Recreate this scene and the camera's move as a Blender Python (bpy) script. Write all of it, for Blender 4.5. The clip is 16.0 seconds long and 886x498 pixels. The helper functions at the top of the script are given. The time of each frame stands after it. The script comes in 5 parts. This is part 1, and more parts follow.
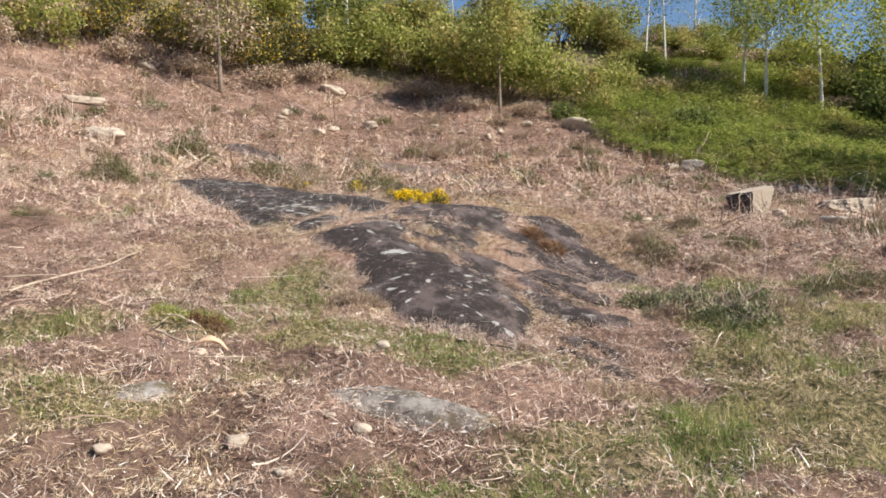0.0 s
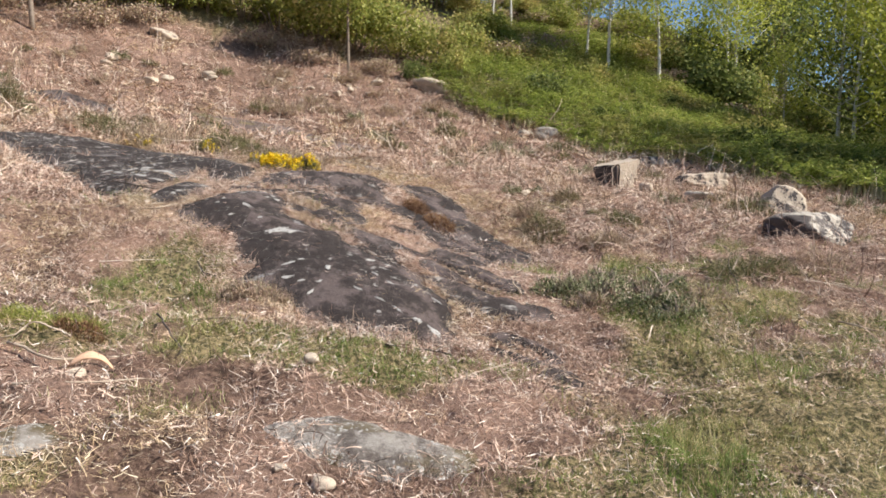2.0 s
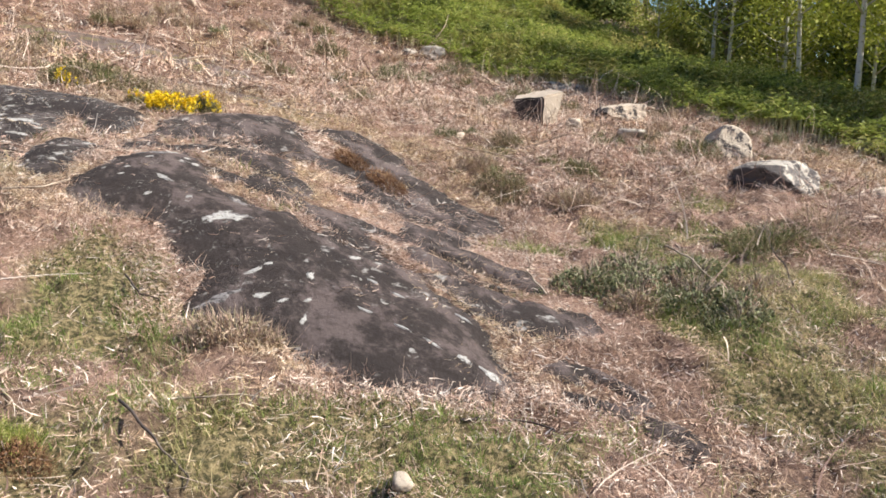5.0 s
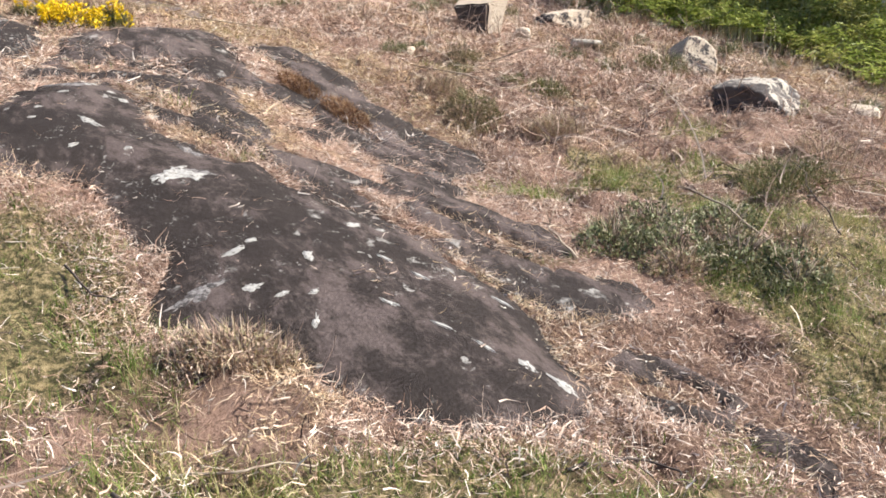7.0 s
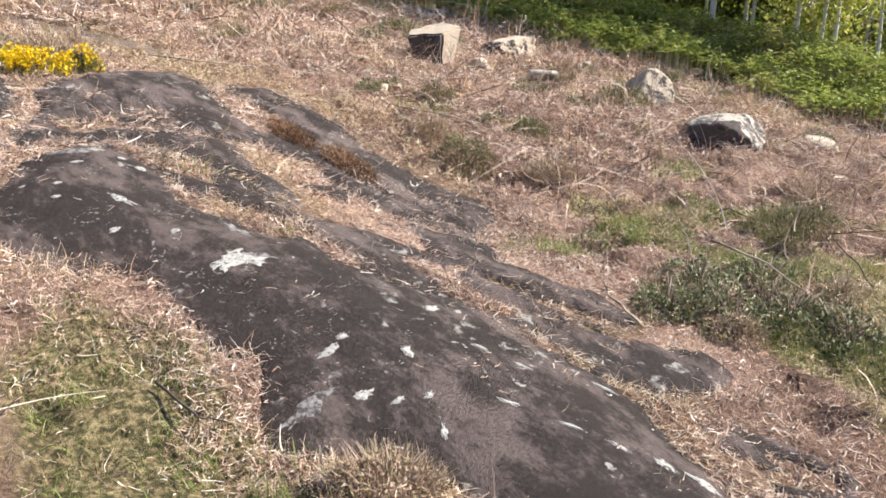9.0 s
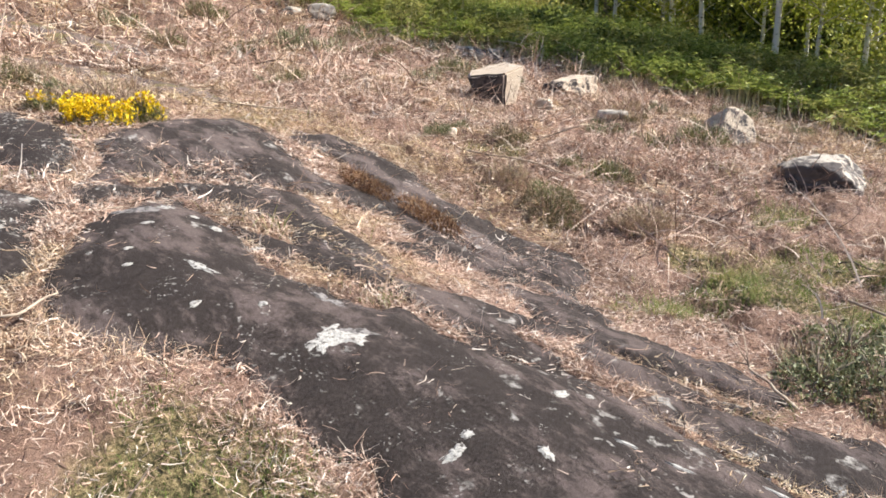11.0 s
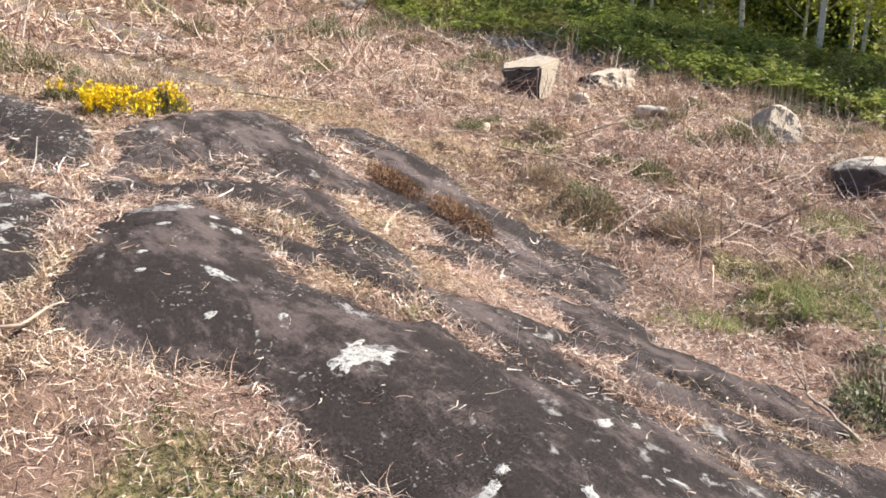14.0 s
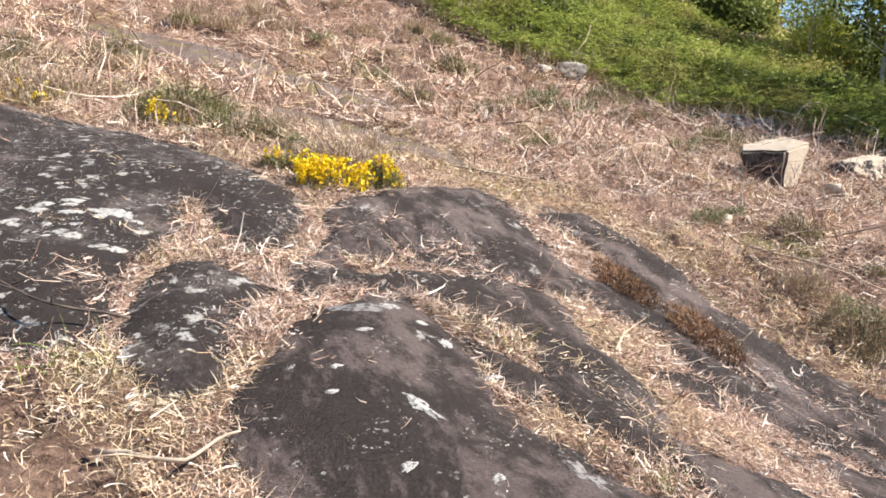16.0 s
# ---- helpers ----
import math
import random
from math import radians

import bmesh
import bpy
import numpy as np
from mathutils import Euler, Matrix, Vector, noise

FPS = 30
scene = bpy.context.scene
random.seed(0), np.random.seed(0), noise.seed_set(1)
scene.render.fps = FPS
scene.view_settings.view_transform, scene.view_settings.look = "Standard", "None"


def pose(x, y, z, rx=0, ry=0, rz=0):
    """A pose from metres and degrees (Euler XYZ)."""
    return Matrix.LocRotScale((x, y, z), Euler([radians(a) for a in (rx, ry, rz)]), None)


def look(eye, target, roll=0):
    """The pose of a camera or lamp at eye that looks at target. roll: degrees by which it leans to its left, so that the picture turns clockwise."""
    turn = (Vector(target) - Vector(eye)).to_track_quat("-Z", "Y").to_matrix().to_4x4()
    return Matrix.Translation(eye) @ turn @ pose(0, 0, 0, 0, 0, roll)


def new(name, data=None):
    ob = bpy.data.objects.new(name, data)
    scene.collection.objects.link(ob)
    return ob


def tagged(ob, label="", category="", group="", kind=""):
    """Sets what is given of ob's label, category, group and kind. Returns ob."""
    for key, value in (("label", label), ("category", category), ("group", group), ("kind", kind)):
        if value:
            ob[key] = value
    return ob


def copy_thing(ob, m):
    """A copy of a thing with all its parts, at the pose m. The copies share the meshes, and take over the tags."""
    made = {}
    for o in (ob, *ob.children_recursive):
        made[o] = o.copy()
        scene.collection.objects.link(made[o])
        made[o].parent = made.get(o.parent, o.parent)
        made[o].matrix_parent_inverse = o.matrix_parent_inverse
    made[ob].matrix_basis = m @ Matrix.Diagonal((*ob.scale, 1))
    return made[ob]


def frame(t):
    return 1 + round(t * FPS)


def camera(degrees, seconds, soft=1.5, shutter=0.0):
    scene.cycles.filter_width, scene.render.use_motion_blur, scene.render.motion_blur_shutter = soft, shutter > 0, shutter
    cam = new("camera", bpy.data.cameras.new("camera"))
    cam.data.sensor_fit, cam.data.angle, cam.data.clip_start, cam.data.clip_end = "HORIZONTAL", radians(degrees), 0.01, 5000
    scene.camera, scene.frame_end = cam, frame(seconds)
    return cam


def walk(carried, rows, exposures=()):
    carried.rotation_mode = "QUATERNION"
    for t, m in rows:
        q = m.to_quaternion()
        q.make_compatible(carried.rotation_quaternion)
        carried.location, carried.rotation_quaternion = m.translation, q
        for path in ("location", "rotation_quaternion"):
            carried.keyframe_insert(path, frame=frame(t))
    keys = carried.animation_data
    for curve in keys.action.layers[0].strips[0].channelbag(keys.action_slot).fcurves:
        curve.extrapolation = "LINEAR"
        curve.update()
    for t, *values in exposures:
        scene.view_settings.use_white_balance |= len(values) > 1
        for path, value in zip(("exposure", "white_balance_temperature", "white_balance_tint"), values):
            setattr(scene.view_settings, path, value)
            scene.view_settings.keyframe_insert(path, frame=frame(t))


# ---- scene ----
cam = camera(56.4, 16.0, soft=1.7)
METRES, EYE, TILT, LEAN, TURN = 7.0, 1.5, 0.0, 0.0, 0.0
ROWS = [
    (0.0, 0.0, 0.0, 0.0, 0.0, 0.0, -0.0),
    (0.5, -0.0118, 0.0105, 0.0006, -0.07, -0.47, -0.03),
    (1.0, -0.0428, 0.0344, 0.0023, -3.61, -1.74, -0.02),
    (1.5, -0.0676, 0.0593, 0.0162, -6.98, -2.65, -0.85),
    (2.0, -0.0815, 0.1113, 0.0275, -12.09, -2.96, -0.94),
    (2.5, -0.099, 0.1388, 0.0354, -12.85, -3.71, -0.63),
    (3.0, -0.1363, 0.1763, 0.0436, -15.02, -4.43, -0.39),
    (3.5, -0.1587, 0.2049, 0.0527, -18.04, -5.17, -0.59),
    (4.0, -0.175, 0.2509, 0.0661, -20.85, -6.11, -1.34),
    (6.5, -0.1818, 0.4838, 0.1019, -27.5, -14.54, 0.02),
    (7.0, -0.2015, 0.5151, 0.1076, -31.09, -15.93, -0.72),
    (7.5, -0.2366, 0.5461, 0.1258, -36.81, -16.0, -1.16),
    (8.0, -0.2607, 0.5674, 0.1334, -36.32, -15.71, -0.88),
    (8.5, -0.2809, 0.5963, 0.1404, -38.12, -15.69, -1.04),
    (9.0, -0.2851, 0.617, 0.1486, -38.8, -15.47, -0.92),
    (9.5, -0.2871, 0.6456, 0.1483, -36.97, -13.48, -0.57),
    (12.0, -0.2701, 0.7249, 0.1486, -36.68, -12.87, 0.18),
    (12.5, -0.2673, 0.7236, 0.146, -38.43, -17.92, -0.08),
    (13.0, -0.2696, 0.7265, 0.1482, -39.14, -17.44, -0.72),
    (13.5, -0.2681, 0.7323, 0.1508, -37.52, -15.58, -0.8),
    (14.0, -0.2597, 0.7459, 0.1511, -34.66, -13.55, -0.66),
    (14.5, -0.2529, 0.7627, 0.1508, -32.28, -11.8, -0.78),
    (15.0, -0.2383, 0.8005, 0.1475, -29.75, -10.74, -1.74),
    (15.5, -0.2279, 0.8292, 0.1555, -25.87, -10.48, -2.35),
    (16.0, -0.231, 0.851, 0.1606, -20.7, -9.54, -2.73),
]
walk(cam, [(t, pose(0, 0, EYE, TILT, LEAN, TURN) @ pose(METRES * x, METRES * y, METRES * z, 90 + pitch, roll, yaw)) for t, x, y, z, yaw, pitch, roll in ROWS],
     exposures=[(0.0, 0.62), (4.0, 0.8), (7.0, 1.02), (10.0, 1.08), (16.0, 1.12)])

# ---- world and sun ----
SUN_AZ, SUN_EL = math.atan2(0.90, -0.44), radians(42)
world = bpy.data.worlds.new("sky")
scene.world = world
world.use_nodes = True
wn = world.node_tree.nodes
sky = wn.new("ShaderNodeTexSky")
sky.sky_type, sky.sun_disc = "NISHITA", False
sky.sun_elevation, sky.sun_rotation = SUN_EL, SUN_AZ
sky.air_density, sky.dust_density, sky.ozone_density = 1.0, 0.0, 5.0
wn["Background"].inputs["Strength"].default_value = 0.078
world.node_tree.links.new(sky.outputs[0], wn["Background"].inputs["Color"])
sun_data = bpy.data.lights.new("sun", "SUN")
sun_data.energy, sun_data.angle, sun_data.color = 5.0, radians(0.55), (1.0, 0.96, 0.905)
sun = new("sun", sun_data)
to_sun = Vector((math.sin(SUN_AZ) * math.cos(SUN_EL), math.cos(SUN_AZ) * math.cos(SUN_EL), math.sin(SUN_EL)))
sun.matrix_world = look(to_sun * 60, (0, 0, 0))

# ---- the lie of the land ----
rng = np.random.default_rng(7)


def vnoise(x, y, seed=0):
    """Smooth value noise, -1 to 1, one unit a cell."""
    x, y = np.asarray(x, float), np.asarray(y, float)
    ix, iy = np.floor(x), np.floor(y)
    fx, fy = x - ix, y - iy
    fx, fy = fx * fx * (3 - 2 * fx), fy * fy * (3 - 2 * fy)

    def h(a, b):
        s = np.sin(a * 127.1 + b * 311.7 + seed * 74.7) * 43758.5453
        return s - np.floor(s)

    top = h(ix, iy) * (1 - fx) + h(ix + 1, iy) * fx
    low = h(ix, iy + 1) * (1 - fx) + h(ix + 1, iy + 1) * fx
    return (top * (1 - fy) + low * fy) * 2 - 1


def fbm(x, y, seed=0, octaves=4):
    total, amp = 0, 0.5
    for k in range(octaves):
        total = total + amp * vnoise(x * 2**k + 3.7 * k, y * 2**k - 1.9 * k, seed + k)
        amp *= 0.5
    return total


def hump(x, y, cx, cy, s):
    return np.exp(-((x - cx) ** 2 + (y - cy) ** 2) / (2 * s * s))


def land(x, y):
    """Height of the hillside without its small relief."""
    x, y = np.asarray(x, float), np.asarray(y, float)
    ye = np.minimum(y, 31) + 0.12 * np.clip(y - 31, 0, 60)
    ye = np.maximum(ye, -12)
    q = np.clip(y - 17, 0, 13)
    z = 0.013 - 0.03 * np.clip(x, -40, 40) + 0.1704 * ye + 0.0168 * np.clip(x + 1, -13, 0) ** 2 + 0.0238 * q * q
    z = z - 0.3 * np.clip(x - 12.2, 0, 16)
    z = z + 0.19 * hump(x, y, -0.6, 8.3, 1.2) - 0.315 * hump(x, y, 2.0, 8.6, 1.1) + 0.193 * hump(x, y, -0.5, 11.2, 1.2)
    z = z + 0.02 * hump(x, y, 5.4, 8.8, 1.2) + 0.056 * hump(x, y, 2.5, 6.6, 1.0) - 0.17 * hump(x, y, -1.2, 6.8, 0.9)
    z = z - 0.04 * hump(x, y, 4.7, 13.1, 1.3) + 0.16 * hump(x, y, 4.0, 23.2, 2.5) - 0.2 * hump(x, y, 1.4, 5.6, 0.9)
    return z + 0.05 * hump(x, y, -1.5, 4.2, 1.3)


def inside(outline, x, y):
    """Signed distance to an outline, positive inside."""
    x, y = np.asarray(x, float), np.asarray(y, float)
    best = np.full(x.shape, 1e9)
    odd = np.zeros(x.shape, bool)
    for (ax, ay), (bx, by) in zip(outline, outline[1:] + outline[:1]):
        ex, ey = bx - ax, by - ay
        f = np.clip(((x - ax) * ex + (y - ay) * ey) / (ex * ex + ey * ey), 0, 1)
        best = np.minimum(best, np.hypot(x - ax - f * ex, y - ay - f * ey))
        cross = ((ay > y) != (by > y)) & (x < (bx - ax) * (y - ay) / (by - ay + 1e-12) + ax)
        odd ^= cross
    return np.where(odd, best, -best)


# outlines of the bare rock, in plan
MAIN_SLAB = [(-1.37, 8.3), (-1.3, 8.6), (-1.1, 8.95), (-0.86, 9.24), (-0.6, 9.42), (-0.42, 9.3), (-0.36, 8.95), (-0.42, 8.6), (-0.36, 8.3), (-0.18, 8.05),
             (0.06, 7.92), (0.12, 7.68), (0.26, 7.45), (0.48, 7.22), (0.58, 6.92), (0.68, 6.6), (0.72, 6.3), (0.62, 6.05), (0.6, 5.82), (0.45, 5.62), (0.2, 5.62), (-0.05, 5.66),
             (-0.27, 5.78), (-0.36, 6.02), (-0.45, 6.3), (-0.6, 6.52), (-0.82, 6.7), (-0.72, 6.95), (-0.66, 7.12), (-0.77, 7.3), (-0.8, 7.62), (-0.88, 7.82), (-1.08, 7.88), (-1.2, 8.02)]
UPPER_SLAB = [(-0.62, 10.45), (-0.37, 10.78), (0.0, 11.08), (0.45, 11.4), (0.78, 11.55), (0.9, 11.2), (0.78, 10.6), (0.78, 10.2), (0.64, 9.7), (0.42, 9.72), (0.2, 9.84),
              (0.16, 10.18), (-0.1, 10.25), (-0.16, 10.55), (-0.3, 10.38), (-0.32, 9.95), (-0.56, 9.78), (-0.72, 9.95)]
WEST_SLAB = [(-4.4, 13.2), (-4.0, 14.0), (-3.2, 14.3), (-2.3, 13.6), (-1.51, 12.9), (-1.12, 12.2), (-0.88, 11.5), (-0.7, 10.85), (-0.7, 10.4),
             (-0.9, 9.95), (-1.1, 9.98), (-1.22, 10.35), (-1.28, 10.8), (-1.42, 10.1), (-1.6, 9.85), (-1.68, 9.5), (-1.7, 9.08), (-1.9, 9.02), (-2.15, 9.2), (-2.4, 9.75), (-2.7, 10.5), (-3.5, 11.5)]
SADDLE_SLAB = [(-0.95, 9.68), (-0.78, 9.84), (-0.55, 9.68), (-0.14, 9.72), (0.18, 9.8), (0.42, 9.62), (0.36, 9.1), (0.42, 8.75), (0.32, 8.4), (0.02, 8.15),
               (-0.14, 8.4), (-0.08, 8.75), (0.0, 9.1), (-0.22, 9.14), (-0.36, 9.4), (-0.55, 9.52), (-0.78, 9.46), (-0.98, 9.32)]
KNOB_SLAB = [(-1.65, 9.2), (-1.6, 9.65), (-1.44, 9.9), (-1.24, 9.88), (-1.07, 9.62), (-1.02, 9.44), (-1.2, 9.18), (-1.26, 8.92), (-1.3, 8.71), (-1.43, 8.6), (-1.54, 8.67), (-1.63, 8.88)]
EAST_SLAB = [(1.0, 11.05), (1.28, 11.2), (1.53, 11.3), (1.64, 10.9), (1.73, 10.4), (1.7, 10.0), (1.8, 9.6), (1.95, 9.25), (2.14, 8.98), (2.0, 8.66), (1.6, 8.4), (1.42, 8.2), (1.38, 7.84),
             (1.12, 7.68), (0.78, 7.76), (0.84, 8.06), (1.06, 8.5), (0.98, 8.9), (0.92, 9.3), (1.02, 9.75), (1.22, 10.4)]
LOW_SLAB = [(0.7, 7.5), (0.9, 7.64), (1.12, 7.58), (1.24, 7.26), (1.32, 6.82), (1.08, 6.82), (0.82, 7.08), (0.64, 7.28)]
TOE_SLAB = [(0.78, 5.95), (1.0, 6.06), (1.2, 5.92), (1.22, 5.6), (1.02, 5.47), (0.8, 5.56), (0.7, 5.76)]
TIP_SLAB = [(0.92, 5.2), (1.1, 5.44), (1.22, 5.3), (1.2, 5.12), (0.98, 5.0)]
BED_SLAB = [(-0.9, 9.75), (-0.6, 10.2), (0.2, 11.1), (0.8, 11.5), (1.5, 11.3), (1.68, 10.3), (1.9, 9.3), (2.05, 8.9), (1.6, 8.3), (1.45, 7.7), (1.38, 6.9), (1.35, 6.35), (0.8, 6.2),
            (0.65, 6.8), (0.4, 7.3), (0.0, 7.95), (-0.35, 8.5), (-0.35, 9.1), (-0.6, 9.5)]
BASE_SLAB = [(0.72, 6.58), (0.9, 6.66), (1.18, 6.72), (1.5, 6.46), (1.4, 6.28), (1.05, 6.24), (0.78, 6.34)]
HIGH_SLAB = [(-5.5, 19.4), (-4.9, 20.1), (-3.8, 19.4), (-3.4, 18.5), (-4.4, 18.4)]
BROW_SLAB = [(-2.9, 20.0), (-1.0, 19.5), (0.0, 18.8), (0.9, 17.0), (1.5, 15.6), (0.9, 15.3), (0.24, 16.6), (-1.0, 17.8)]
SHELF_SLAB = [(-0.9, 15.6), (0.0, 14.9), (0.6, 14.2), (1.2, 13.2), (1.2, 12.4), (0.8, 12.3), (0.5, 13.2), (-0.1, 13.9)]
NEAR_SLAB = [(-0.64, 4.19), (-0.48, 4.32), (-0.25, 4.33), (0.02, 4.12), (0.25, 4.0), (0.18, 3.83), (-0.11, 3.76), (-0.36, 3.93)]
SIDE_SLAB = [(-1.64, 4.15), (-1.38, 4.19), (-1.31, 4.0), (-1.54, 3.96)]
# name: outline, rise above the soil, width of the shoulder
SLABS = {"main": (MAIN_SLAB, 0.075, 0.26), "saddle": (SADDLE_SLAB, 0.045, 0.2), "upper": (UPPER_SLAB, 0.06, 0.2), "west": (WEST_SLAB, 0.08, 0.22), "knob": (KNOB_SLAB, 0.07, 0.16),
         "east": (EAST_SLAB, 0.045, 0.12), "low": (LOW_SLAB, 0.045, 0.1), "bed": (BED_SLAB, 0.012, 0.1), "base": (BASE_SLAB, 0.04, 0.1), "toe": (TOE_SLAB, 0.045, 0.1), "tip": (TIP_SLAB, 0.045, 0.1),
         "high": (HIGH_SLAB, 0.06, 0.2), "brow": (BROW_SLAB, 0.04, 0.2), "shelf": (SHELF_SLAB, 0.03, 0.2),
         "near": (NEAR_SLAB, 0.05, 0.08), "side": (SIDE_SLAB, 0.04, 0.08)}


def edge(outline, x, y, seed):
    """The same distance with a ragged outline."""
    return inside(outline, x, y) + 0.06 * fbm(x * 3.1, y * 3.1, seed, 3) + 0.05 * fbm(x * 11, y * 11, seed + 5, 2)


# slabs that show only in patches, with their share of bare rock
PATCHY = {"saddle": 0.26, "east": 0.27, "low": 0.25, "base": 0.22, "bed": 0.015, "toe": 0.26, "tip": 0.24, "brow": 0.3, "shelf": 0.3, "high": 0.35}


def slab_rise(key, x, y):
    outline, rise, shoulder = SLABS[key]
    d = edge(outline, x, y, len(outline))
    if key in PATCHY:
        run, wide = x * 0.5 - y * 0.87, x * 0.87 + y * 0.5
        d = np.minimum(d, PATCHY[key] + 0.5 * fbm(wide * 3.4, run * 1.5, 71, 4))
    up = rise * (1 - np.exp(-np.maximum(d, 0) / shoulder)) + np.minimum(d, 0) * 0.9
    along = x * 0.46 - y * 0.89
    across = x * 0.89 + y * 0.46
    up = up + np.where(d > 0, 1, 0) * (0.022 * fbm(across * 2.6, along * 0.8, 31, 3) + 0.006 * vnoise(x * 9, y * 9, 4))
    return up, d


def rock_cover(x, y):
    """Greatest distance inside any of the slabs, and the rise there."""
    x, y = np.asarray(x, float), np.asarray(y, float)
    best, rise = np.full(x.shape, -9.0), np.zeros(x.shape)
    for key, (outline, _, _) in SLABS.items():
        xs, ys = [p[0] for p in outline], [p[1] for p in outline]
        near = (x > min(xs) - 0.4) & (x < max(xs) + 0.4) & (y > min(ys) - 0.4) & (y < max(ys) + 0.4)
        if near.any():
            up, d = slab_rise(key, x[near], y[near])
            old = best[near]
            rise[near] = np.where(d > old, up, rise[near])
            best[near] = np.maximum(old, d)
    return best, rise


# grassy ground: centre, radii, strength
GRASS = [(-1.15, 6.9, 0.35, 0.65, 1.0), (-1.25, 7.45, 0.3, 0.3, 0.6), (-0.45, 5.35, 0.5, 0.28, 1.2), (0.0, 5.0, 0.45, 0.22, 1.1), (-2.0, 3.9, 0.7, 0.35, 1.0),
         (-1.65, 5.4, 0.35, 0.3, 0.9), (-1.0, 4.4, 0.25, 0.2, 0.6), (2.8, 6.95, 0.35, 0.35, 0.8), (2.75, 6.2, 0.5, 0.4, 0.8), (2.0, 5.5, 0.5, 0.5, 0.9), (3.2, 6.5, 0.6, 0.4, 0.7), (2.3, 5.9, 0.5, 0.5, 0.9), (3.6, 7.6, 0.5, 0.5, 0.7), (-2.6, 5.0, 0.6, 0.4, 0.7),
         (2.5, 5.2, 0.7, 0.5, 0.9), (0.7, 3.6, 0.7, 0.4, 1.1), (1.4, 3.9, 0.8, 0.6, 1.1), (2.2, 4.4, 0.8, 0.6, 0.9), (2.85, 8.5, 0.2, 0.2, 1.1), (4.05, 8.55, 0.32, 0.2, 1.1),
         (2.65, 7.75, 0.2, 0.4, 1.2), (3.3, 7.7, 0.2, 0.14, 1.1), (2.85, 10.75, 0.35, 0.25, 0.9), (3.5, 9.9, 0.3, 0.25, 0.6),
         (0.2, 3.0, 0.6, 0.5, 0.8), (4.2, 7.0, 0.5, 0.4, 0.5), (3.6, 5.8, 0.7, 0.7, 0.7), (-3.2, 4.6, 0.8, 0.5, 0.8), (1.1, 2.6, 1.2, 0.7, 1.0),
         (-4.2, 9.0, 0.7, 0.5, 0.35), (5.2, 5.5, 0.9, 0.9, 0.6), (-2.6, 2.6, 0.9, 0.7, 0.7), (3.2, 3.4, 1.2, 0.9, 0.9), (10.5, 28.0, 7.0, 5.0, 1.3), (14.0, 14.0, 5.0, 9.0, 1.2), (18.0, 24.0, 8.0, 8.0, 1.3), (-3.0, 31.0, 14.0, 3.5, 1.2)]


def grass_cover(x, y):
    g = np.zeros(np.shape(x))
    for cx, cy, rx, ry, s in GRASS:
        g = np.maximum(g, s * np.exp(-(((x - cx) / rx) ** 2 + ((y - cy) / ry) ** 2)))
    g = g + 0.6 * fbm(x * 1.9, y * 1.9, 12, 4) - 0.04
    return np.clip(g * 1.5, 0, 1)


def relief(x, y):
    near = np.exp(-np.maximum(np.hypot(x - 1, y - 9) - 14, 0) / 12)
    return near * (0.06 * fbm(x * 0.9, y * 0.9, 2, 3) + 0.12 * fbm(x * 2.7, y * 2.7, 9, 4) + 0.06 * np.abs(fbm(x * 5, y * 5, 16, 2)) + 0.035 * vnoise(x * 9, y * 9, 14))


def between(x, y):
    """The hollows among the slabs, where only a thin mat of straw lies."""
    return (x > -0.5 - 0.25 * (y - 8)) & (x < 2.0) & (y > 6.2 + 0.3 * (x < 0.6)) & (y < 11.5) & (y > 8.6 - 2.2 * x)


def soil(x, y):
    """Top of the soil: the hillside with its small relief, dipping under bare rock."""
    x, y = np.asarray(x, float), np.asarray(y, float)
    d, _ = rock_cover(x, y)
    return land(x, y) + relief(x, y) * np.clip(-d / 0.3, 0, 1) * np.where(between(x, y), 0.3, 1) - 0.05 * np.clip((d + 0.02) / 0.1, 0, 1)


def top(x, y):
    """Top of whatever lies there, soil or rock."""
    d, rise = rock_cover(x, y)
    return np.where(d > 0, np.maximum(land(x, y) + rise, soil(x, y)), soil(x, y))


def ground_at(x, y):
    return float(top(np.array([x]), np.array([y]))[0])


# ---- materials ----
def tree_of(name):
    m = bpy.data.materials.new(name)
    m.use_nodes = True
    return m, m.node_tree.nodes, m.node_tree.links


def ramp_node(nodes, stops):
    r = nodes.new("ShaderNodeValToRGB")
    e = r.color_ramp.elements
    e[0].position, e[0].color = stops[0][0], (*stops[0][1], 1)
    e[1].position, e[1].color = stops[-1][0], (*stops[-1][1], 1)
    for p, c in stops[1:-1]:
        n = e.new(p)
        n.color = (*c, 1)
    return r


def noise_node(nodes, links, coord, scale, detail=6, rough=0.6, stretch=None, turn=0.0):
    n = nodes.new("ShaderNodeTexNoise")
    n.inputs["Scale"].default_value, n.inputs["Detail"].default_value, n.inputs["Roughness"].default_value = scale, detail, rough
    if stretch:
        mp = nodes.new("ShaderNodeMapping")
        mp.inputs["Scale"].default_value = stretch
        mp.inputs["Rotation"].default_value = (0, 0, turn)
        links.new(coord, mp.inputs["Vector"])
        coord = mp.outputs[0]
    links.new(coord, n.inputs["Vector"])
    return n.outputs["Fac"]


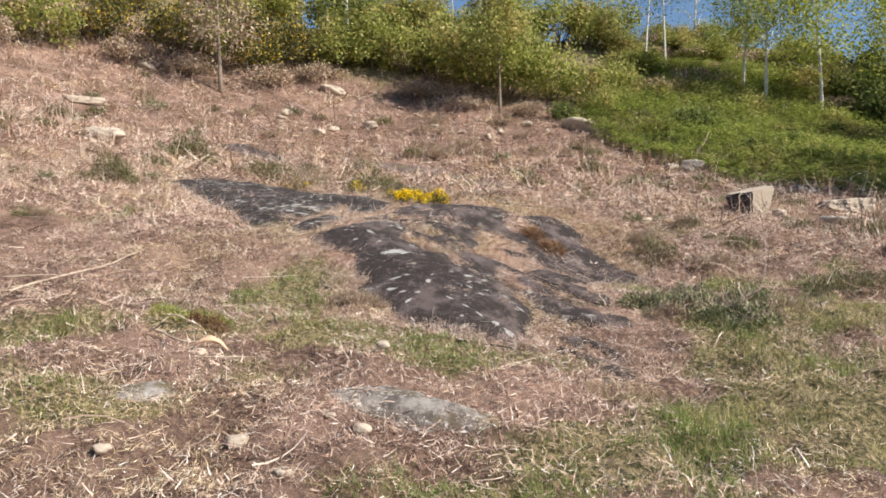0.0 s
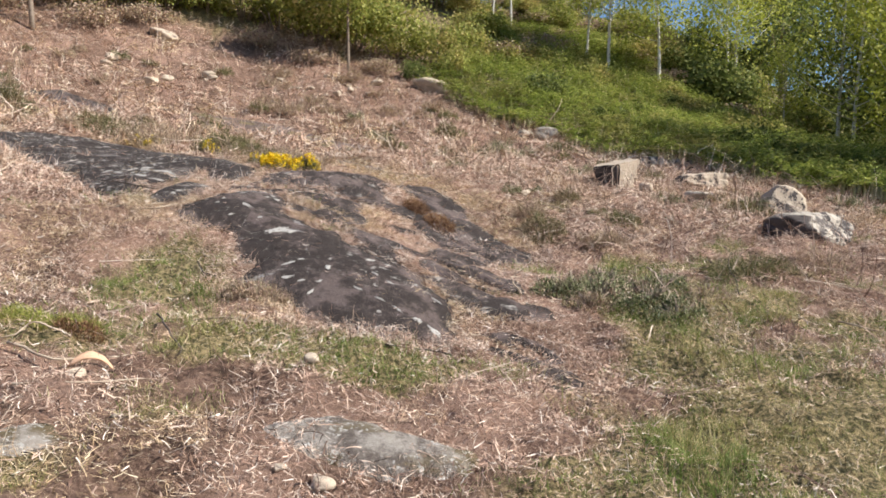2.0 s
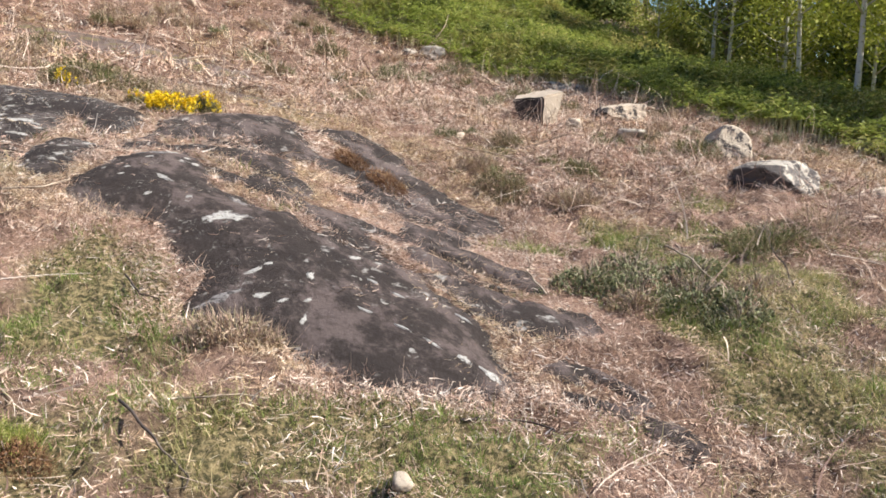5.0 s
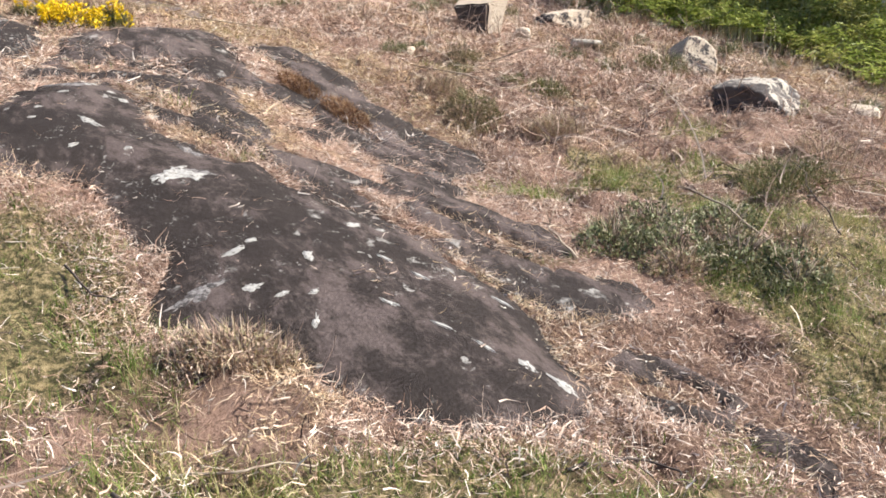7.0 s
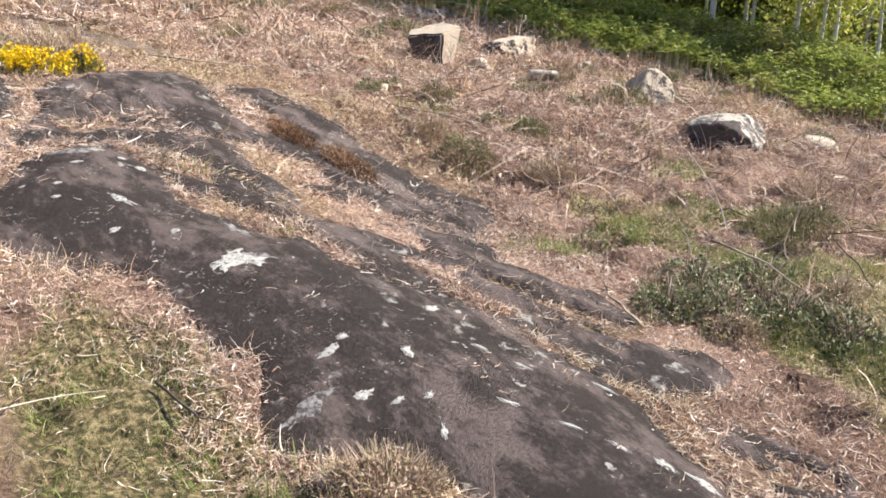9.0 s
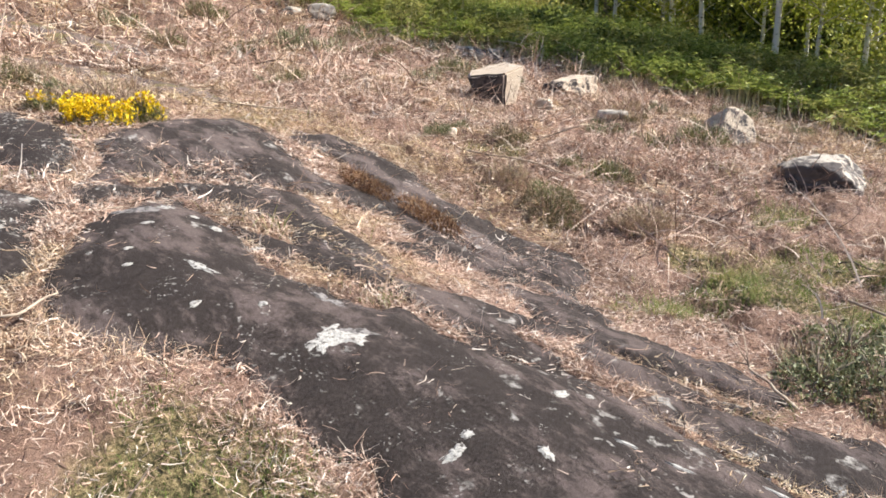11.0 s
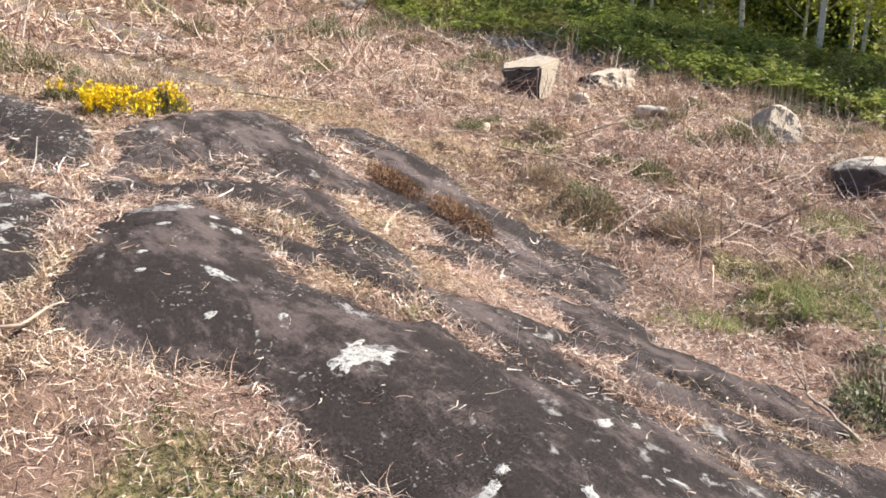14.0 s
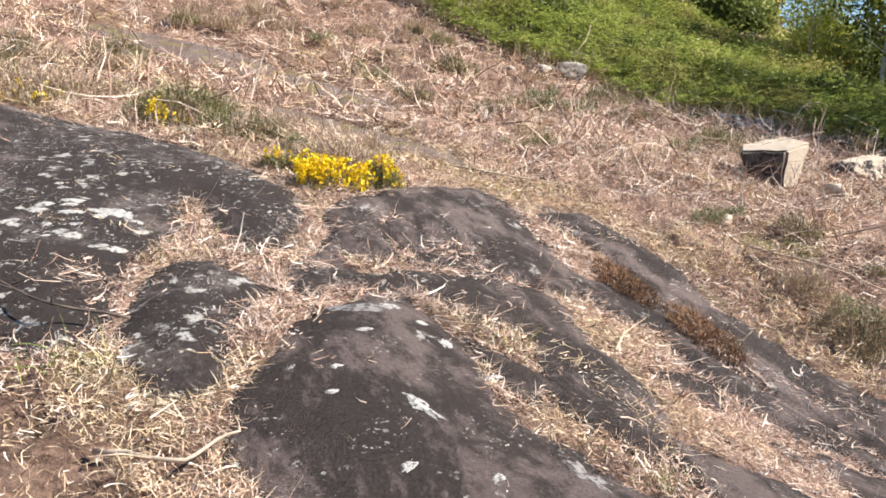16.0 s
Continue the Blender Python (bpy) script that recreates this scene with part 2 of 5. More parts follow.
def mix_node(nodes, links, fac, a, b, mode="MIX"):
    m = nodes.new("ShaderNodeMix")
    m.data_type, m.blend_type = "RGBA", mode
    for sock, v in ((m.inputs["Factor"], fac), (m.inputs["A"], a), (m.inputs["B"], b)):
        if isinstance(v, (int, float)):
            sock.default_value = v
        elif isinstance(v, tuple):
            sock.default_value = (*v, 1)
        else:
            links.new(v, sock)
    return m.outputs["Result"]


def bump_node(nodes, links, height, strength, distance):
    b = nodes.new("ShaderNodeBump")
    b.inputs["Strength"].default_value, b.inputs["Distance"].default_value = strength, distance
    links.new(height, b.inputs["Height"])
    return b.outputs["Normal"]


def step_node(nodes, links, value, low, high):
    m = nodes.new("ShaderNodeMapRange")
    m.interpolation_type = "SMOOTHSTEP"
    m.inputs["From Min"].default_value, m.inputs["From Max"].default_value = low, high
    links.new(value, m.inputs["Value"])
    return m.outputs["Result"]


def ground_material():
    m, n, l = tree_of("litter_soil")
    p = n["Principled BSDF"]
    co = n.new("ShaderNodeNewGeometry").outputs["Position"]
    straw = ramp_node(n, [(0.25, (0.035, 0.022, 0.017)), (0.45, (0.14, 0.084, 0.06)), (0.6, (0.30, 0.19, 0.132)), (0.8, (0.56, 0.40, 0.28))])
    fine = noise_node(n, l, co, 26, 8, 0.75)
    l.new(fine, straw.inputs[0])
    pink = mix_node(n, l, step_node(n, l, noise_node(n, l, co, 1.1, 4), 0.45, 0.65), straw.outputs[0], mix_node(n, l, noise_node(n, l, co, 60, 6, 0.8), (0.17, 0.10, 0.072), (0.50, 0.325, 0.24)))
    dark = mix_node(n, l, step_node(n, l, noise_node(n, l, co, 4.5, 5), 0.55, 0.75), pink, (0.065, 0.042, 0.03))
    green = ramp_node(n, [(0.3, (0.05, 0.048, 0.02)), (0.45, (0.10, 0.085, 0.04)), (0.58, (0.34, 0.26, 0.13)), (0.75, (0.58, 0.44, 0.25))])
    l.new(noise_node(n, l, co, 34, 6, 0.7), green.inputs[0])
    cover = n.new("ShaderNodeAttribute")
    cover.attribute_name = "grass"
    both = mix_node(n, l, step_node(n, l, cover.outputs["Fac"], 0.25, 0.75), dark, green.outputs[0])
    l.new(both, p.inputs["Base Color"])
    p.inputs["Roughness"].default_value = 0.95
    p.inputs["Specular IOR Level"].default_value = 0.15
    l.new(bump_node(n, l, noise_node(n, l, co, 40, 8, 0.8), 0.9, 0.03), p.inputs["Normal"])
    return m


def rock_material(name, base, veil, lichen, veil_low=0.5, spots=0.62, moss=None):
    """Dark crusted granite: drifts of paler grey along the slab, and pale lichen in spots of several sizes."""
    m, n, l = tree_of(name)
    p = n["Principled BSDF"]
    co = n.new("ShaderNodeNewGeometry").outputs["Position"]
    crust = mix_node(n, l, noise_node(n, l, co, 70, 8, 0.8), tuple(c * 0.3 for c in base), tuple(min(c * 1.9, 1) for c in base))
    pale = mix_node(n, l, noise_node(n, l, co, 60, 6, 0.8), tuple(c * 0.35 for c in veil), tuple(c * 1.5 for c in veil))
    drift = noise_node(n, l, co, 1.0, 10, 0.74, (3.4, 1.7, 2.0), radians(27))
    col = mix_node(n, l, step_node(n, l, drift, veil_low, veil_low + 0.13), crust, pale)
    cloud = noise_node(n, l, co, 2.3, 10, 0.76)
    col = mix_node(n, l, step_node(n, l, cloud, 0.53, 0.66), col, pale)
    if moss:
        col = mix_node(n, l, step_node(n, l, noise_node(n, l, co, 2.6, 6, 0.65), 0.5, 0.6), col, moss)
    warp_noise = n.new("ShaderNodeTexNoise")
    warp_noise.inputs["Scale"].default_value, warp_noise.inputs["Detail"].default_value = 14, 6
    l.new(co, warp_noise.inputs["Vector"])
    warp = n.new("ShaderNodeVectorMath")
    warp.operation = "MULTIPLY_ADD"
    l.new(warp_noise.outputs["Color"], warp.inputs[0])
    warp.inputs[1].default_value = (0.2, 0.2, 0.2)
    l.new(co, warp.inputs[2])
    for scale, low, gate_scale, gate in ((5.0, 0.17, 1.3, spots), (12.0, 0.18, 1.9, spots), (34.0, 0.2, 2.6, spots + 0.01)):
        v = n.new("ShaderNodeTexVoronoi")
        v.inputs["Scale"].default_value = scale
        l.new(warp.outputs[0], v.inputs["Vector"])
        near = step_node(n, l, v.outputs["Distance"], low + 0.1, low)
        some = step_node(n, l, noise_node(n, l, co, gate_scale, 6, 0.75), gate - 0.03, gate + 0.06)
        mul = n.new("ShaderNodeMath")
        mul.operation = "MULTIPLY"
        l.new(near, mul.inputs[0])
        l.new(some, mul.inputs[1])
        rag = n.new("ShaderNodeMath")
        rag.operation = "MULTIPLY"
        l.new(mul.outputs[0], rag.inputs[0])
        l.new(step_node(n, l, noise_node(n, l, co, 50, 5, 0.7), 0.36, 0.5), rag.inputs[1])
        tone = mix_node(n, l, noise_node(n, l, co, 6, 3), tuple(c * 0.45 for c in lichen), tuple(min(1, c * 1.3) for c in lichen))
        col = mix_node(n, l, rag.outputs[0], col, tone)
    l.new(col, p.inputs["Base Color"])
    p.inputs["Roughness"].default_value = 0.92
    p.inputs["Specular IOR Level"].default_value = 0.2
    l.new(bump_node(n, l, noise_node(n, l, co, 42, 9, 0.8), 0.9, 0.02), p.inputs["Normal"])
    return m


def scatter_material(name, stops, rough=0.8, through_light=0.0, other=None, drifts=0.0):
    """One colour a stem or leaf, picked at random along a ramp; other: the ramp of other patches; drifts: how far older, browner drifts darken it."""
    m, n, l = tree_of(name)
    p = n["Principled BSDF"]
    g = n.new("ShaderNodeNewGeometry")
    at = g.outputs["Position"]
    r = ramp_node(n, stops)
    l.new(g.outputs["Random Per Island"], r.inputs[0])
    c = r.outputs[0]
    if other:
        r2 = ramp_node(n, other)
        l.new(g.outputs["Random Per Island"], r2.inputs[0])
        c = mix_node(n, l, step_node(n, l, noise_node(n, l, at, 0.75, 5, 0.65), 0.48, 0.62), c, r2.outputs[0])
    mottle = noise_node(n, l, at, 30, 3)
    c = mix_node(n, l, 0.5, c, mix_node(n, l, mottle, (0.25, 0.25, 0.25), (0.75, 0.75, 0.75)), "OVERLAY")
    c = mix_node(n, l, 0.55, c, mix_node(n, l, noise_node(n, l, at, 0.9, 4), (0.2, 0.2, 0.2), (0.8, 0.8, 0.8)), "OVERLAY")
    if drifts:
        c = mix_node(n, l, step_node(n, l, noise_node(n, l, at, 3.4, 6, 0.7), 0.5, 0.66), c, mix_node(n, l, drifts, c, (0.13, 0.075, 0.055)))
    l.new(c, p.inputs["Base Color"])
    p.inputs["Roughness"].default_value = rough
    p.inputs["Specular IOR Level"].default_value = 0.2
    if through_light:
        t = n.new("ShaderNodeBsdfTranslucent")
        l.new(c, t.inputs["Color"])
        s = n.new("ShaderNodeMixShader")
        s.inputs[0].default_value = through_light
        l.new(p.outputs[0], s.inputs[1])
        l.new(t.outputs[0], s.inputs[2])
        l.new(s.outputs[0], n["Material Output"].inputs["Surface"])
    return m


def stone_material(name, pale, dark, stain=0.55, scale=4.2):
    m, n, l = tree_of(name)
    p = n["Principled BSDF"]
    tc = n.new("ShaderNodeTexCoord").outputs["Object"]
    grain = mix_node(n, l, noise_node(n, l, tc, 70, 5, 0.7), tuple(c * 0.75 for c in pale), pale)
    blot = step_node(n, l, noise_node(n, l, tc, scale, 6, 0.7), stain, stain + 0.1)
    l.new(mix_node(n, l, blot, grain, dark), p.inputs["Base Color"])
    p.inputs["Roughness"].default_value = 0.9
    l.new(bump_node(n, l, noise_node(n, l, tc, 22, 8, 0.7), 0.7, 0.02), p.inputs["Normal"])
    return m


def bark_material(name, pale, dark, low=0.5):
    m, n, l = tree_of(name)
    p = n["Principled BSDF"]
    tc = n.new("ShaderNodeTexCoord").outputs["Object"]
    band = step_node(n, l, noise_node(n, l, tc, 3.0, 6, 0.7, (2, 2, 5)), low, low + 0.12)
    l.new(mix_node(n, l, band, pale, dark), p.inputs["Base Color"])
    p.inputs["Roughness"].default_value = 0.85
    l.new(bump_node(n, l, noise_node(n, l, tc, 30, 5), 0.5, 0.01), p.inputs["Normal"])
    return m


M_GROUND = ground_material()
M_ROCK = rock_material("dark_crusted_granite", (0.040, 0.0305, 0.026), (0.155, 0.116, 0.102), (0.48, 0.44, 0.39), 0.475, 0.56)
M_BLOTCHED_ROCK = rock_material("blotched_granite", (0.038, 0.029, 0.025), (0.15, 0.118, 0.104), (0.56, 0.52, 0.46), 0.52, 0.495)
M_BROWN_ROCK = rock_material("weathered_brown_granite", (0.12, 0.085, 0.07), (0.21, 0.155, 0.13), (0.38, 0.33, 0.28), 0.45, 0.66, (0.17, 0.135, 0.06))
M_GREY_ROCK = rock_material("grey_granite", (0.12, 0.095, 0.078), (0.44, 0.385, 0.325), (0.68, 0.64, 0.57), 0.42, 0.47, (0.17, 0.13, 0.075))
M_LICHEN = stone_material("white_lichen", (0.47, 0.44, 0.39), (0.085, 0.07, 0.062), 0.52, 48)
M_GREY_LICHEN = stone_material("grey_lichen", (0.27, 0.24, 0.22), (0.06, 0.05, 0.045), 0.47, 30)
M_STRAW = scatter_material("dry_stems", [(0.0, (0.10, 0.055, 0.038)), (0.18, (0.36, 0.215, 0.15)), (0.42, (0.62, 0.405, 0.295)), (0.75, (0.81, 0.605, 0.455)), (1.0, (0.90, 0.79, 0.65))], 0.75, 0.0,
                           [(0.0, (0.14, 0.088, 0.045)), (0.3, (0.52, 0.36, 0.20)), (0.6, (0.78, 0.57, 0.34)), (1.0, (0.86, 0.74, 0.52))], 0.45)
M_CHIP = scatter_material("bracken_chips", [(0.0, (0.055, 0.036, 0.03)), (0.3, (0.20, 0.12, 0.09)), (0.36, (0.50, 0.33, 0.24)), (0.7, (0.78, 0.58, 0.44)), (1.0, (0.92, 0.82, 0.70))], 0.75, 0.0, None, 0.35)
M_STALK = scatter_material("dead_stalks", [(0.0, (0.18, 0.105, 0.08)), (0.5, (0.50, 0.35, 0.265)), (1.0, (0.78, 0.65, 0.51))], 0.75, 0.0, None, 0.4)
M_GRASS = scatter_material("grass_blades", [(0.0, (0.085, 0.125, 0.022)), (0.45, (0.165, 0.235, 0.045)), (0.75, (0.28, 0.33, 0.09)), (1.0, (0.58, 0.48, 0.25))], 0.55, 0.35, [(0.0, (0.14, 0.15, 0.04)), (0.5, (0.32, 0.305, 0.10)), (1.0, (0.64, 0.52, 0.28))])
M_BRACKEN = scatter_material("bracken_fronds", [(0.0, (0.14, 0.17, 0.034)), (0.5, (0.28, 0.335, 0.062)), (1.0, (0.47, 0.48, 0.135))], 0.5, 0.45, [(0.0, (0.14, 0.14, 0.04)), (0.5, (0.29, 0.285, 0.075)), (1.0, (0.50, 0.43, 0.17))])
M_PALE_STALK = scatter_material("pale_stalks", [(0.0, (0.42, 0.40, 0.18)), (1.0, (0.68, 0.62, 0.38))], 0.6)
M_BROOM = scatter_material("scrub_leaves", [(0.0, (0.18, 0.20, 0.05)), (0.5, (0.33, 0.36, 0.085)), (0.85, (0.54, 0.53, 0.15)), (1.0, (0.66, 0.54, 0.26))], 0.6, 0.5, [(0.0, (0.16, 0.14, 0.045)), (0.5, (0.42, 0.37, 0.11)), (1.0, (0.66, 0.50, 0.22))])
M_GORSE = scatter_material("flowering_scrub", [(0.0, (0.06, 0.07, 0.02)), (0.55, (0.16, 0.155, 0.05)), (0.84, (0.27, 0.21, 0.09)), (0.87, (0.58, 0.38, 0.03)), (1.0, (0.72, 0.50, 0.06))], 0.6, 0.25)
M_BROWN_SCRUB = scatter_material("brown_scrub", [(0.0, (0.20, 0.13, 0.10)), (0.5, (0.48, 0.335, 0.245)), (0.8, (0.38, 0.33, 0.17)), (1.0, (0.68, 0.52, 0.39))], 0.7, 0.15)
M_DARK_HEATH = scatter_material("dark_heath_leaves", [(0.0, (0.06, 0.066, 0.035)), (0.5, (0.19, 0.205, 0.09)), (0.85, (0.34, 0.33, 0.17)), (1.0, (0.56, 0.46, 0.33))], 0.5, 0.15)
M_HEATH = scatter_material("heath_leaves", [(0.0, (0.06, 0.066, 0.026)), (0.45, (0.16, 0.175, 0.06)), (0.75, (0.27, 0.245, 0.115)), (1.0, (0.44, 0.30, 0.20))], 0.6, 0.2, [(0.0, (0.075, 0.06, 0.036)), (0.5, (0.22, 0.175, 0.095)), (1.0, (0.42, 0.31, 0.21))])
M_RUST = scatter_material("rust_leaves", [(0.0, (0.085, 0.042, 0.022)), (0.6, (0.20, 0.10, 0.05)), (1.0, (0.36, 0.22, 0.11))], 0.7, 0.1)
M_YELLOW = scatter_material("yellow_petals", [(0.0, (0.62, 0.38, 0.005)), (0.6, (0.85, 0.60, 0.01)), (1.0, (0.95, 0.75, 0.05))], 0.5, 0.2)
M_BIRCH_LEAF = scatter_material("birch_leaves", [(0.0, (0.22, 0.25, 0.035)), (0.5, (0.42, 0.45, 0.07)), (1.0, (0.64, 0.60, 0.16))], 0.5, 0.45)
M_DARK_LEAF = scatter_material("dark_leaves", [(0.0, (0.06, 0.08, 0.024)), (0.6, (0.18, 0.22, 0.058)), (1.0, (0.35, 0.35, 0.12))], 0.55, 0.4)
M_BIRCH_BARK = bark_material("birch_bark", (0.62, 0.57, 0.50), (0.10, 0.08, 0.065), 0.55)
M_BROWN_BARK = bark_material("brown_bark", (0.24, 0.18, 0.13), (0.10, 0.075, 0.055))
M_STICK = bark_material("bleached_wood", (0.46, 0.36, 0.26), (0.24, 0.165, 0.115), 0.5)
M_BARK_CHIP = bark_material("fresh_bark", (0.66, 0.40, 0.25), (0.42, 0.24, 0.15), 0.55)
M_DARK_STICK = bark_material("charred_wood", (0.07, 0.05, 0.04), (0.16, 0.12, 0.09))
# dark stone crust and the shade of the unlit sides, in one colour
M_SHADED_CRUST = stone_material("shaded_crust_face", (0.10, 0.08, 0.07), (0.035, 0.028, 0.025), 0.5, 9)
M_PALE_STONE = stone_material("pale_granite", (0.56, 0.45, 0.335), (0.17, 0.13, 0.10), 0.56)
M_TAN_STONE = stone_material("tan_granite", (0.52, 0.42, 0.31), (0.24, 0.185, 0.14), 0.62, 3.0)
M_GREY_STONE = stone_material("lichened_granite", (0.50, 0.435, 0.35), (0.11, 0.09, 0.078), 0.47, 5.5)


# ---- mesh helpers ----
def mesh_from(name, verts, faces, material, smooth=False):
    """A mesh from arrays: verts n x 3, faces m x 3 or m x 4."""
    verts, faces = np.asarray(verts, np.float32), np.asarray(faces, np.int32)
    me = bpy.data.meshes.new(name)
    k = faces.shape[1]
    me.vertices.add(len(verts))
    me.vertices.foreach_set("co", verts.ravel())
    me.loops.add(faces.size)
    me.loops.foreach_set("vertex_index", faces.ravel())
    me.polygons.add(len(faces))
    me.polygons.foreach_set("loop_start", np.arange(len(faces), dtype=np.int32) * k)
    if smooth:
        me.polygons.foreach_set("use_smooth", np.ones(len(faces), bool))
    me.update(calc_edges=True)
    me.validate()
    me.materials.append(material)
    return me


def piece(name, verts, faces, material, parent=None, smooth=False, label=""):
    ob = new(name, mesh_from(name, verts, faces, material, smooth))
    if parent is not None:
        ob.parent = parent
    return tagged(ob, label)


def holder(name, x=0.0, y=0.0, z=0.0):
    ob = new(name)
    ob.location = (x, y, z)
    return ob


def sheet(xs, ys, height):
    gx, gy = np.meshgrid(xs, ys)
    v = np.stack([gx, gy, height(gx.ravel(), gy.ravel()).reshape(gx.shape)], -1).reshape(-1, 3)
    w, h = len(xs), len(ys)
    i = (np.arange(h - 1)[:, None] * w + np.arange(w - 1)).ravel()
    return v, np.stack([i, i + 1, i + w + 1, i + w], 1)


def ribbons(foot, heading, pitch, length, width, bend, segs, taper=0.35, twist=None, curl=None):
    """Thin bent strips: stems, blades and needles. Angles in radians."""
    n = len(foot)
    s = np.linspace(0, 1, segs + 1)
    ang = pitch[:, None] - bend[:, None] * s[None]
    mid = (ang[:, 1:] + ang[:, :-1]) / 2
    run = np.concatenate([np.zeros((n, 1)), np.cumsum(np.cos(mid), 1)], 1) * (length / segs)[:, None]
    rise = np.concatenate([np.zeros((n, 1)), np.cumsum(np.sin(mid), 1)], 1) * (length / segs)[:, None]
    way = heading[:, None] + (0 if curl is None else curl[:, None] * s[None])
    hx, hy = np.cos(way), np.sin(way)
    c = np.stack([foot[:, :1] + run * hx, foot[:, 1:2] + run * hy, foot[:, 2:] + rise], -1)
    tw = rng.uniform(-0.9, 0.9, n) if twist is None else twist
    side = np.stack([-np.sin(heading) * np.cos(tw), np.cos(heading) * np.cos(tw), np.sin(tw)], -1)
    w = (width / 2)[:, None] * (1 - (1 - taper) * s)[None]
    v = np.stack([c - side[:, None] * w[..., None], c + side[:, None] * w[..., None]], 2).reshape(-1, 3)
    base = (np.arange(n) * (segs + 1) * 2)[:, None] + np.arange(segs)[None] * 2
    base = base.ravel()
    return v, np.stack([base, base + 1, base + 3, base + 2], 1)


def leaves(at, size, up=0.4):
    """A small pointed four-cornered leaf at each place, turned at random."""
    n = len(at)
    a = rng.normal(size=(n, 3))
    a /= np.linalg.norm(a, axis=1)[:, None]
    b = rng.normal(size=(n, 3))
    b[:, 2] += up
    b = np.cross(a, b)
    b /= np.linalg.norm(b, axis=1)[:, None] + 1e-9
    sz = np.asarray(size)[:, None]
    v = np.stack([at - a * sz * 0.6, at + b * sz * 0.32, at + a * sz * 0.6, at - b * sz * 0.32], 1).reshape(-1, 3)
    return v, np.arange(4 * n).reshape(-1, 4)


def tube(path, radii, sides=7):
    """A closed tapered tube along a path."""
    path, radii = np.asarray(path, float), np.asarray(radii, float)
    n = len(path)
    d = np.gradient(path, axis=0)
    d /= np.linalg.norm(d, axis=1)[:, None] + 1e-9
    ref = np.where(np.abs(d[:, 2:]) > 0.9, [[1.0, 0, 0]], [[0, 0, 1.0]])
    u = np.cross(d, ref)
    u /= np.linalg.norm(u, axis=1)[:, None] + 1e-9
    w = np.cross(d, u)
    a = np.linspace(0, 2 * np.pi, sides, endpoint=False)
    v = path[:, None] + radii[:, None, None] * (np.cos(a)[None, :, None] * u[:, None] + np.sin(a)[None, :, None] * w[:, None])
    v = np.concatenate([v.reshape(-1, 3), path[:1], path[-1:]])
    f = []
    for i in range(n - 1):
        for k in range(sides):
            f.append((i * sides + k, i * sides + (k + 1) % sides, (i + 1) * sides + (k + 1) % sides, (i + 1) * sides + k))
    for k in range(sides):
        f.append((n * sides, (k + 1) % sides, k, k))
        f.append((n * sides + 1, (n - 1) * sides + k, (n - 1) * sides + (k + 1) % sides, (n - 1) * sides + (k + 1) % sides))
    return v, np.array(f)


def tube_mesh(name, path, radii, material, sides=7):
    v, f = tube(path, radii, sides)
    me = bpy.data.meshes.new(name)
    me.from_pydata(v.tolist(), [], [tuple(dict.fromkeys(q)) for q in f.tolist()])
    for p in me.polygons:
        p.use_smooth = True
    me.update()
    me.materials.append(material)
    return me


def joined(parts):
    vs, fs, k = [], [], 0
    for v, f in parts:
        vs.append(v)
        fs.append(f + k)
        k += len(v)
    return np.concatenate(vs), np.concatenate(fs)


# ---- ground ----
def spread(low, high, step, reach_low, reach_high, grow=1.16):
    core = list(np.arange(low, high, step))
    s, a, b = step, [], []
    x = low
    while x > reach_low:
        s *= grow
        x -= s
        a.append(x)
    s, x = step, core[-1]
    while x < reach_high:
        s *= grow
        x += s
        b.append(x)
    return np.array(a[::-1] + core + b)


gx, gy = spread(-4.5, 6.5, 0.06, -900, 900), spread(2.0, 14.0, 0.06, -900, 1500, 1.12)
v, f = sheet(gx, gy, soil)
ground = piece("ground", v, f, M_GROUND, smooth=True, label="hillside of dry trampled bracken litter and thin grass")
tagged(ground, category="ground", kind="structure")
cover = ground.data.attributes.new("grass", "FLOAT", "POINT")
cover.data.foreach_set("value", grass_cover(v[:, 0], v[:, 1]).astype(np.float32))


# ---- bare rock ----
def rock_slab(key, material, label, step=0.035):
    outline = SLABS[key][0]
    xs, ys = [p[0] for p in outline], [p[1] for p in outline]
    ax, ay = np.arange(min(xs) - 0.2, max(xs) + 0.2, step), np.arange(min(ys) - 0.2, max(ys) + 0.2, step)
    v, f = sheet(ax, ay, land)
    up, d = slab_rise(key, v[:, 0], v[:, 1])
    v[:, 2] += np.maximum(up, -0.16)
    f = f[(d[f] > -0.15).any(1)]
    used = np.unique(f)
    where = np.full(len(v), -1)
    where[used] = np.arange(len(used))
    ob = piece("rock_slab", v[used], where[f], material, smooth=True)
    return tagged(ob, label, "rock", "bare rock of the outcrop", "")


main_slab = rock_slab("main", M_ROCK, "long dark lichen-crusted granite slab running down the slope")
rock_slab("saddle", M_ROCK, "low dark granite between the slabs, strewn with straw")
rock_slab("upper", M_ROCK, "smooth dark granite dome beside the yellow gorse")
west_slab = rock_slab("west", M_BLOTCHED_ROCK, "broad dark granite slab blotched with white lichen", 0.05)
rock_slab("knob", M_BLOTCHED_ROCK, "small rounded dark granite dome ringed with straw")
rock_slab("east", M_ROCK, "flat dark granite half covered by dry litter")
rock_slab("low", M_ROCK, "thin strip of dark granite showing through straw")
rock_slab("bed", M_ROCK, "low uneven dark granite floor streaked with straw")
rock_slab("base", M_ROCK, "low dark granite ledge beside a heath clump")
rock_slab("toe", M_ROCK, "dark granite patch below the long slab")
rock_slab("tip", M_ROCK, "small dark granite patch among dry stems")
